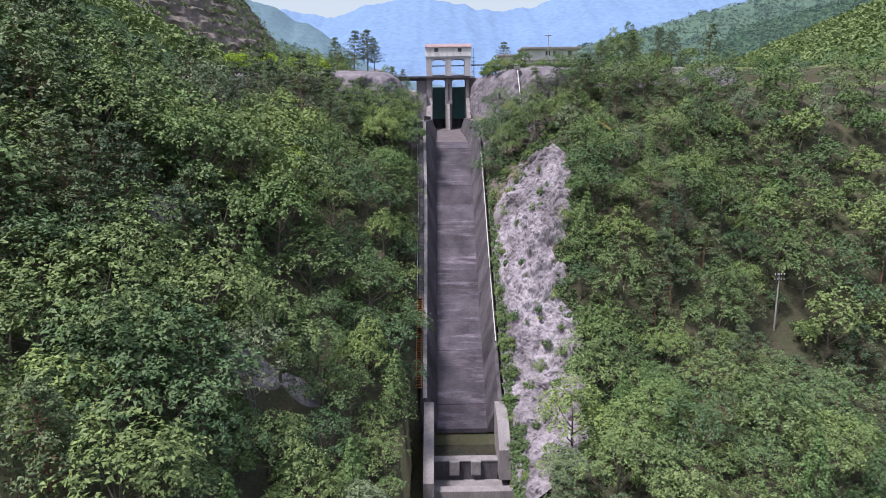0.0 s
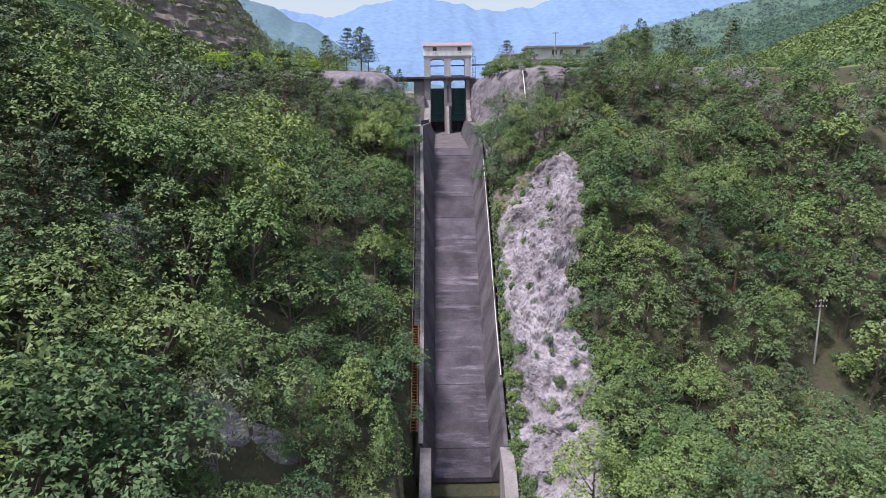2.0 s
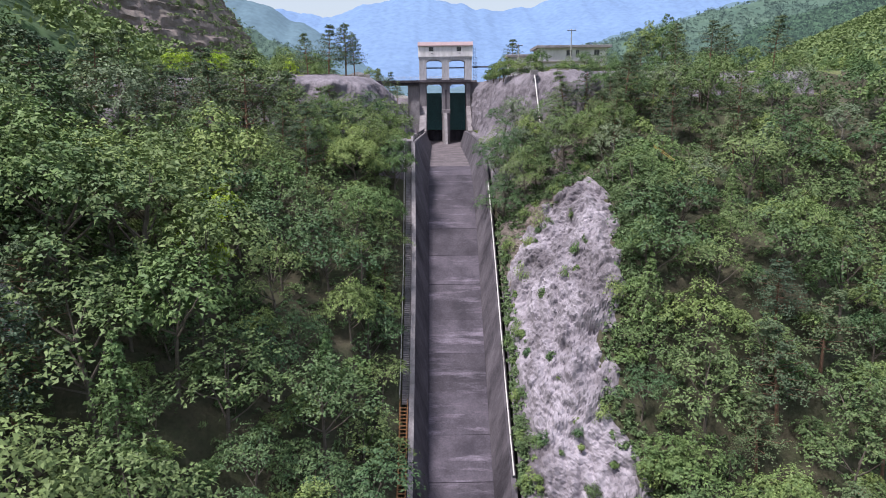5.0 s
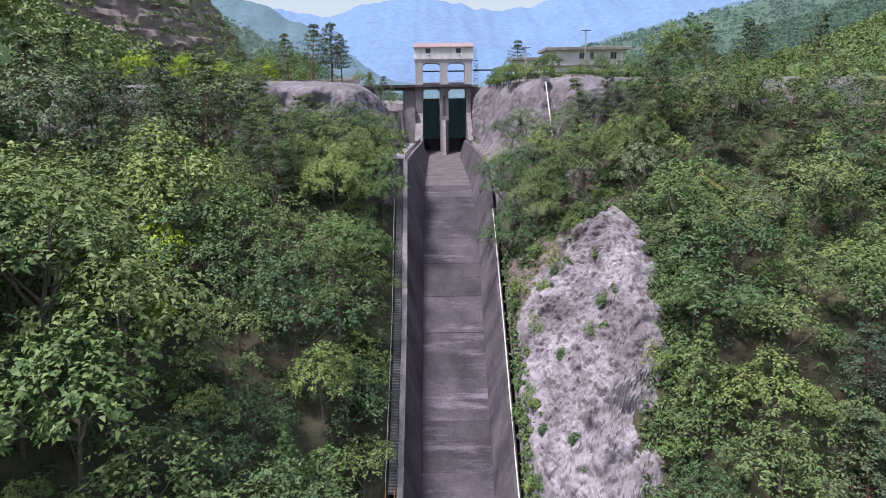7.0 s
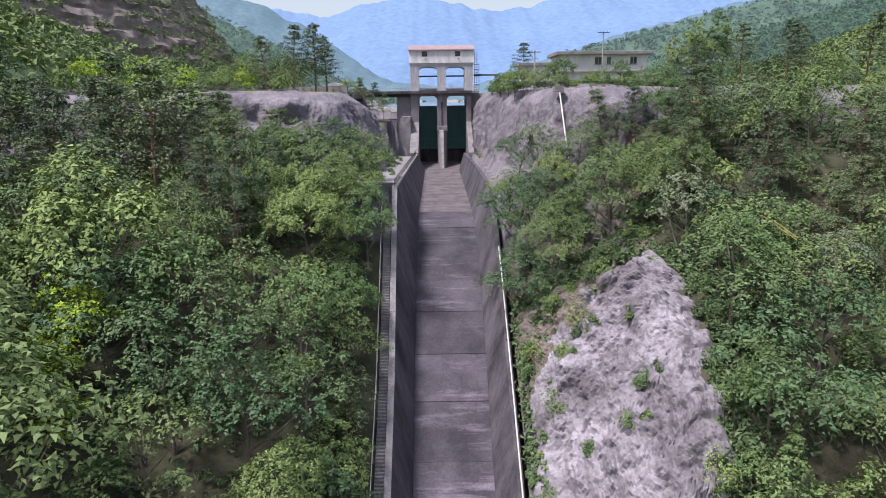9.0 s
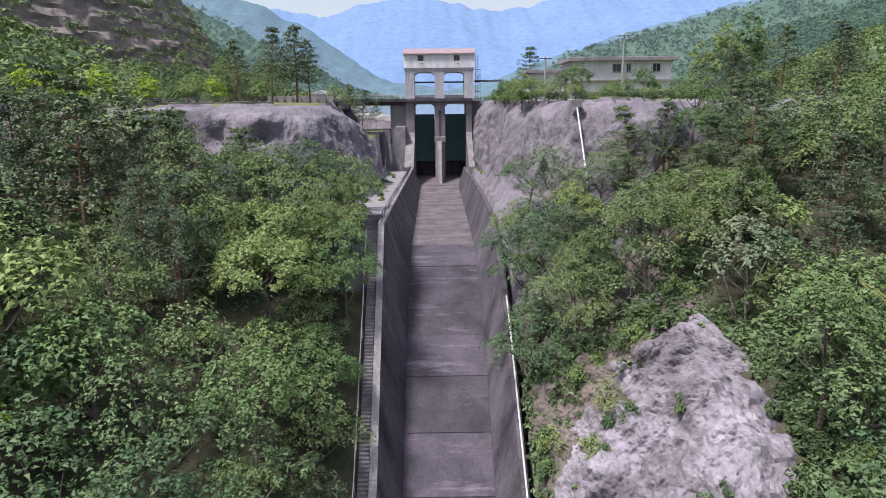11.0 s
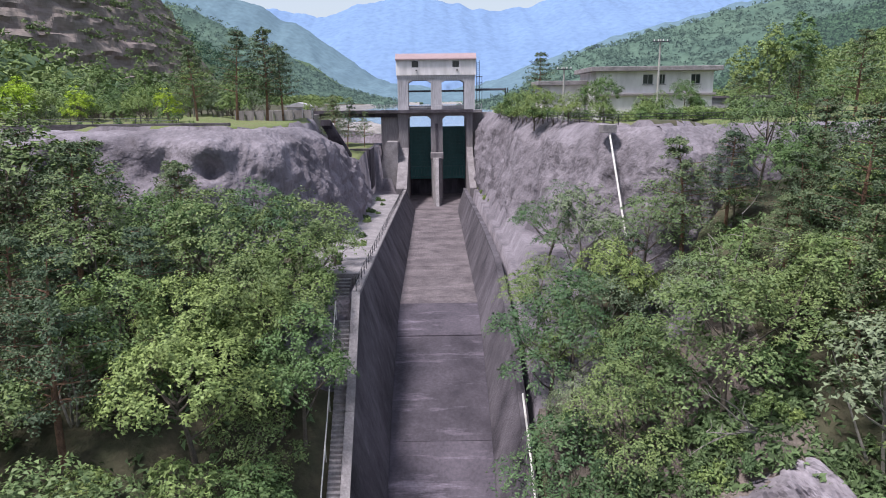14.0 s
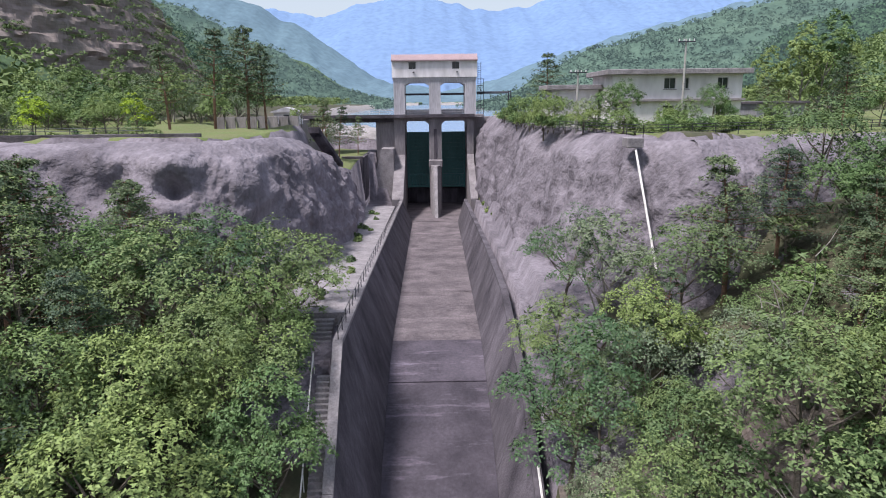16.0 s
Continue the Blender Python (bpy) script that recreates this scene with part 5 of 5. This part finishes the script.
def fence_wall():
    root = thing("fence_wall", "grey concrete panel wall along the terrace", "wall")
    for k in range(8):
        part("panel", one_box(-31.6 + 1.45 * k, -30.2 + 1.45 * k, -39.0 + 0.3 * k, -38.8 + 0.3 * k, 66.8, 68.5, 0.02), CONCRETE, root)
    kerb = thing("terrace_kerb", "low concrete kerb along the terrace edge", "kerb", kind="structure")
    part("kerb_run", one_box(-70, -24, -67.6, -67.2, 66.7, 67.5), CONCRETE_DARK, kerb)


fence_wall()
railing("terrace_fence", [(-70, -66.4, 67.0), (-30, -67.0, 67.0)], "thin dark fence along the terrace edge", 1.1, 2.5)
railing("yard_fence", [(13.5, -62, 67.0), (18.5, -76, 67.0), (36, -70.5, 67.0), (60, -68, 67.0)], "thin dark steel fence in front of the office", 1.1, 2.5)


def utility_pole(x, y, z, h, arms):
    root = thing("utility_pole", "grey utility pole with crossarms and insulators", "utility pole", "utility poles")
    part("pole", tube(bmesh.new(), [(x, y, z - 1), (x, y, z + h)], [0.17, 0.1], 8), WOODPOLE, root)
    for k in range(arms):
        zz = z + h - 0.35 - 0.9 * k
        part("crossarm", one_box(x - 0.95, x + 0.95, y - 0.2, y - 0.1, zz, zz + 0.12, 0), STEEL, root)
        for u in (-0.8, -0.3, 0.3, 0.8):
            part("insulator", tube(bmesh.new(), [(x + u, y - 0.15, zz + 0.12), (x + u, y - 0.15, zz + 0.34)], 0.06, 6), WHITE, root)


utility_pole(55.3, -142.5, ground_z(55.3, -142.5), 10.3, 2)
utility_pole(26.8, -62.5, 67, 9.6, 1)
utility_pole(15.2, -63.0, 67, 6.5, 1)


def hedge():
    rng = np.random.default_rng(12)
    for k in range(46):
        x = 13.5 + 1.0 * k
        y = (-62 - 14 * (x - 13.5) / 7) if x < 20.5 else -75 + (x - 20.5) * 0.25
        y += 3.5
        if k >= 30:
            x, y = 11.6 + 0.09 * (k - 30) + rng.normal() * 0.4, -20 - 2.6 * (k - 30)
        cs = [(rng.normal() * 0.5, rng.normal() * 0.4, 0.4 + rng.random() * 0.9) for _ in range(6)]
        root = thing("hedge_bush", "clipped dark green bush in the hedge before the office", "bush", "hedge by the office")
        root.matrix_world = pose(x, y, 66.9)
        V, F = leaf_cloud(cs, np.full(6, 130), np.full(6, 0.95), 0.13, rng, 0.9)
        bm = bmesh.new()
        for c in cs[:3]:
            tube(bm, [(0, 0, -0.3), c], [0.05, 0.02], 4)
        part("stem", bm, BARK, root)
        part("foliage", fast_mesh("foliage", V, F, LEAF_B), LEAF_B, root)


hedge()


def cliff_stair():
    root = thing("cliff_stair", "dark steel stairway down the cliff face", "stairs")
    a, b = Vector((36.5, -77.0, 67.2)), Vector((41.5, -85.0, 58.5))
    for k in range(36):
        p = a.lerp(b, k / 35)
        part("tread", one_box(p.x - 0.5, p.x + 0.5, p.y - 0.12, p.y + 0.12, p.z, p.z + 0.05, 0), STEEL, root)
    for dx in (-0.55, 0.55):
        part("stringer", tube(bmesh.new(), [a + Vector((dx, 0, -0.1)), b + Vector((dx, 0, -0.1))], 0.1, 4), STEEL, root)
        part("handrail", tube(bmesh.new(), [a + Vector((dx, 0, 1.0)), b + Vector((dx, 0, 1.0))], 0.05, 5), STEEL, root)
        for k in range(0, 36, 7):
            p = a.lerp(b, k / 35) + Vector((dx, 0, 0))
            part("post", tube(bmesh.new(), [p, p + Vector((0, 0, 1.0))], 0.04, 4), STEEL, root)
    pipe = thing("drain_pipe", "white drain pipe down the cliff", "pipe")
    part("pipe_run", tube(bmesh.new(), [(16.2, -81.6, 66.4), (16.4, -84.4, 62.0), (16.6, -87.2, 57.5)], 0.1, 8), GALV, pipe)
    part("inlet", one_box(15.5, 16.8, -81.8, -80.0, 66.5, 67.3, 0.05), COPING, pipe)


cliff_stair()


def bank(x, y, r, seed):
    """A scar of bare earth and stone in the wooded slope."""
    verts, faces, n = [], [], 26
    for j in range(n + 1):
        for i in range(n + 1):
            u, v = 2 * i / n - 1, 2 * j / n - 1
            px, py = x + u * r * 1.15, y + v * r * 0.8
            d = max(0, 1 - u * u - v * v)
            q = Vector((px * 0.35, py * 0.35, seed))
            verts.append((px, py - 0.5 * d, ground_z(px, py) - 1.0 + min(1, 2.5 * d) * 1.35 + 0.5 * d * noise.fractal(q, 0.9, 2.0, 4)))
    for j in range(n):
        for i in range(n):
            k = j * (n + 1) + i
            faces.append((k, k + 1, k + n + 2, k + n + 1))
    tagged(new("bare_bank", mesh_of("bare_bank", verts, faces, ROCK)), "bare scar of pale earth and stone on the slope", "rock", kind="structure")


for k, (bx, by, br) in enumerate(BANKS[1:]):
    bank(bx, by, br + 0.6, k * 7.0)


def dead_tree(x, y, z, h, seed, lying=False):
    rng = np.random.default_rng(seed)
    bm = bmesh.new()
    for k in range(4):
        a = k * 1.7 + rng.random()
        p, d = np.array((0.0, 0.0, -0.5)), np.array((math.cos(a) * 0.25, math.sin(a) * 0.25, 1.0))
        pts = [tuple(p)]
        for g in range(6):
            p = p + d * h / 6
            d = d + rng.normal(size=3) * np.array((0.25, 0.25, 0.08))
            pts.append(tuple(p))
            if g > 1:
                e = p + (d * 0.5 + rng.normal(size=3) * 0.6) * h / 5
                tube(bm, [tuple(p), tuple((p + e) / 2 + rng.normal(size=3) * 0.1), tuple(e)], [0.035, 0.025, 0.01], 4)
        tube(bm, pts, [0.1, 0.09, 0.075, 0.06, 0.05, 0.035, 0.015], 5)
    root = thing("dead_tree", "fallen bare tree with bleached branches" if lying else "bare bleached tree with forked pale stems", "dead tree")
    root.matrix_world = pose(x, y, z, 0, 78 if lying else 0, 200 if lying else 0)
    part("trunk", bm, PALEBARK, root)


dead_tree(20.5, -102.0, ground_z(20.5, -102), 8.0, 3)
dead_tree(18.5, -109.5, ground_z(18.5, -109.5) + 0.5, 4.5, 5, True)
dead_tree(-24.0, -106.0, ground_z(-24, -106), 7.0, 7)


def quarry():
    """The benched quarry face on the hill."""
    verts, faces, nu, benches = [], [], 200, 10
    rows = []
    for k in range(benches):
        for rise, back in ((0.0, 0.0), (0.25, 0.5), (0.6, 1.1), (0.85, 1.6), (1.0, 2.0)):
            rows.append((72 + (k + rise) * 5.8, k * 4.4 + back))
    for z, back in rows:
        for i in range(nu + 1):
            u = i / nu
            x, y = -112 + 36 * u, -12 + 122 * u
            q = Vector((x * 0.08, y * 0.08, z * 0.3))
            d = noise.fractal(q, 0.8, 2.1, 6) * 2.2
            fall = max(0, u - 0.82) * 60
            verts.append((x - back * 0.93 + d * 0.9 + fall * 0.15, y + back * 0.36 + fall * 0.5 - d * 0.4, z + 1.0 * noise.noise(q * 2) - fall * 0.8))
    w = nu + 1
    for j in range(len(rows) - 1):
        for i in range(nu):
            k = j * w + i
            faces.append((k, k + 1, k + w + 1, k + w))
    tagged(new("quarry_face", mesh_of("quarry_face", verts, faces, QUARRY)), "brown benched quarry face on the wooded hill", "cliff", kind="structure")


quarry()


def quarry_scrub():
    """Bushes along the quarry's benches and down its flank."""
    rng = np.random.default_rng(77)
    P, R = [], []
    for k in range(1500):
        u, b = rng.random(), rng.integers(0, 10)
        if noise.noise((u * 9, b * 3.1, 0)) < -0.12 and u < 0.75:
            continue
        x, y = -112 + 36 * u, -12 + 122 * u
        back = b * 4.4 + 2.2 + rng.normal() * 0.5
        fall = max(0, u - 0.82) * 60
        P.append((x - back * 0.93 + fall * 0.15 + rng.normal() * 0.5, y + back * 0.36 + fall * 0.5, 72 + (b + 1) * 5.8 + 0.3 + rng.normal() * 1.0 - fall * 0.8))
        R.append(rng.uniform(0.6, 1.5) * (1.6 if u > 0.75 else 1.0))
    V, F = leaf_cloud(P, np.full(len(P), 26), R, 0.4, rng, 0.8)
    tagged(part("quarry_scrub", fast_mesh("quarry_scrub", V, F, LEAF_A), LEAF_A), "low green scrub growing along the quarry benches", "scrub", kind="stuff")


quarry_scrub()


def yellow_rail():
    root = thing("yellow_handrail", "yellow painted double handrail among the trees", "handrail")
    paint = mat("yellow paint", (0.48, 0.32, 0.08), 0.6, bump=0.0)
    a, b = Vector((27.2, -121.6, 55.2)), Vector((29.6, -123.6, 53.2))
    for dz in (0.0, 0.25):
        part("rail", tube(bmesh.new(), [a + Vector((0, 0, dz)), b + Vector((0, 0, dz))], 0.03, 6), paint, root)
    for p in (a, b):
        part("post", tube(bmesh.new(), [(p.x, p.y, ground_z(p.x, p.y) - 0.3), (p.x, p.y, p.z + 0.25)], 0.04, 5), STEEL, root)


yellow_rail()
for k in range(16):
    y = -82 + 56 * random.random()
    shrub(-8.6 - 2.6 * random.random(), y, left_top(y) - 0.15, random.uniform(0.35, 0.8), (LEAF_B, BRUSH)[k % 2], 400 + k)


def terrace_steps():
    root = thing("terrace_stair", "dark concrete steps from the terrace down to the lawn", "stairs", kind="structure")
    for k in range(22):
        u = k / 21
        part("step", one_box(-18.6 + 2.2 * u, -17.0 + 2.2 * u, -37.5 + 7.5 * u, -37.0 + 7.5 * u, 66.0 - 5.6 * u, 66.9 - 5.8 * u, 0.02), CONCRETE_DARK, root)
    wall_ = thing("lawn_wall", "dark concrete retaining wall beside the lower lawn", "wall", kind="structure")
    part("wall_run", one_box(-25.6, -24.6, -32.0, 8.0, 58.0, 67.2, 0.05), CONCRETE, wall_)


terrace_steps()
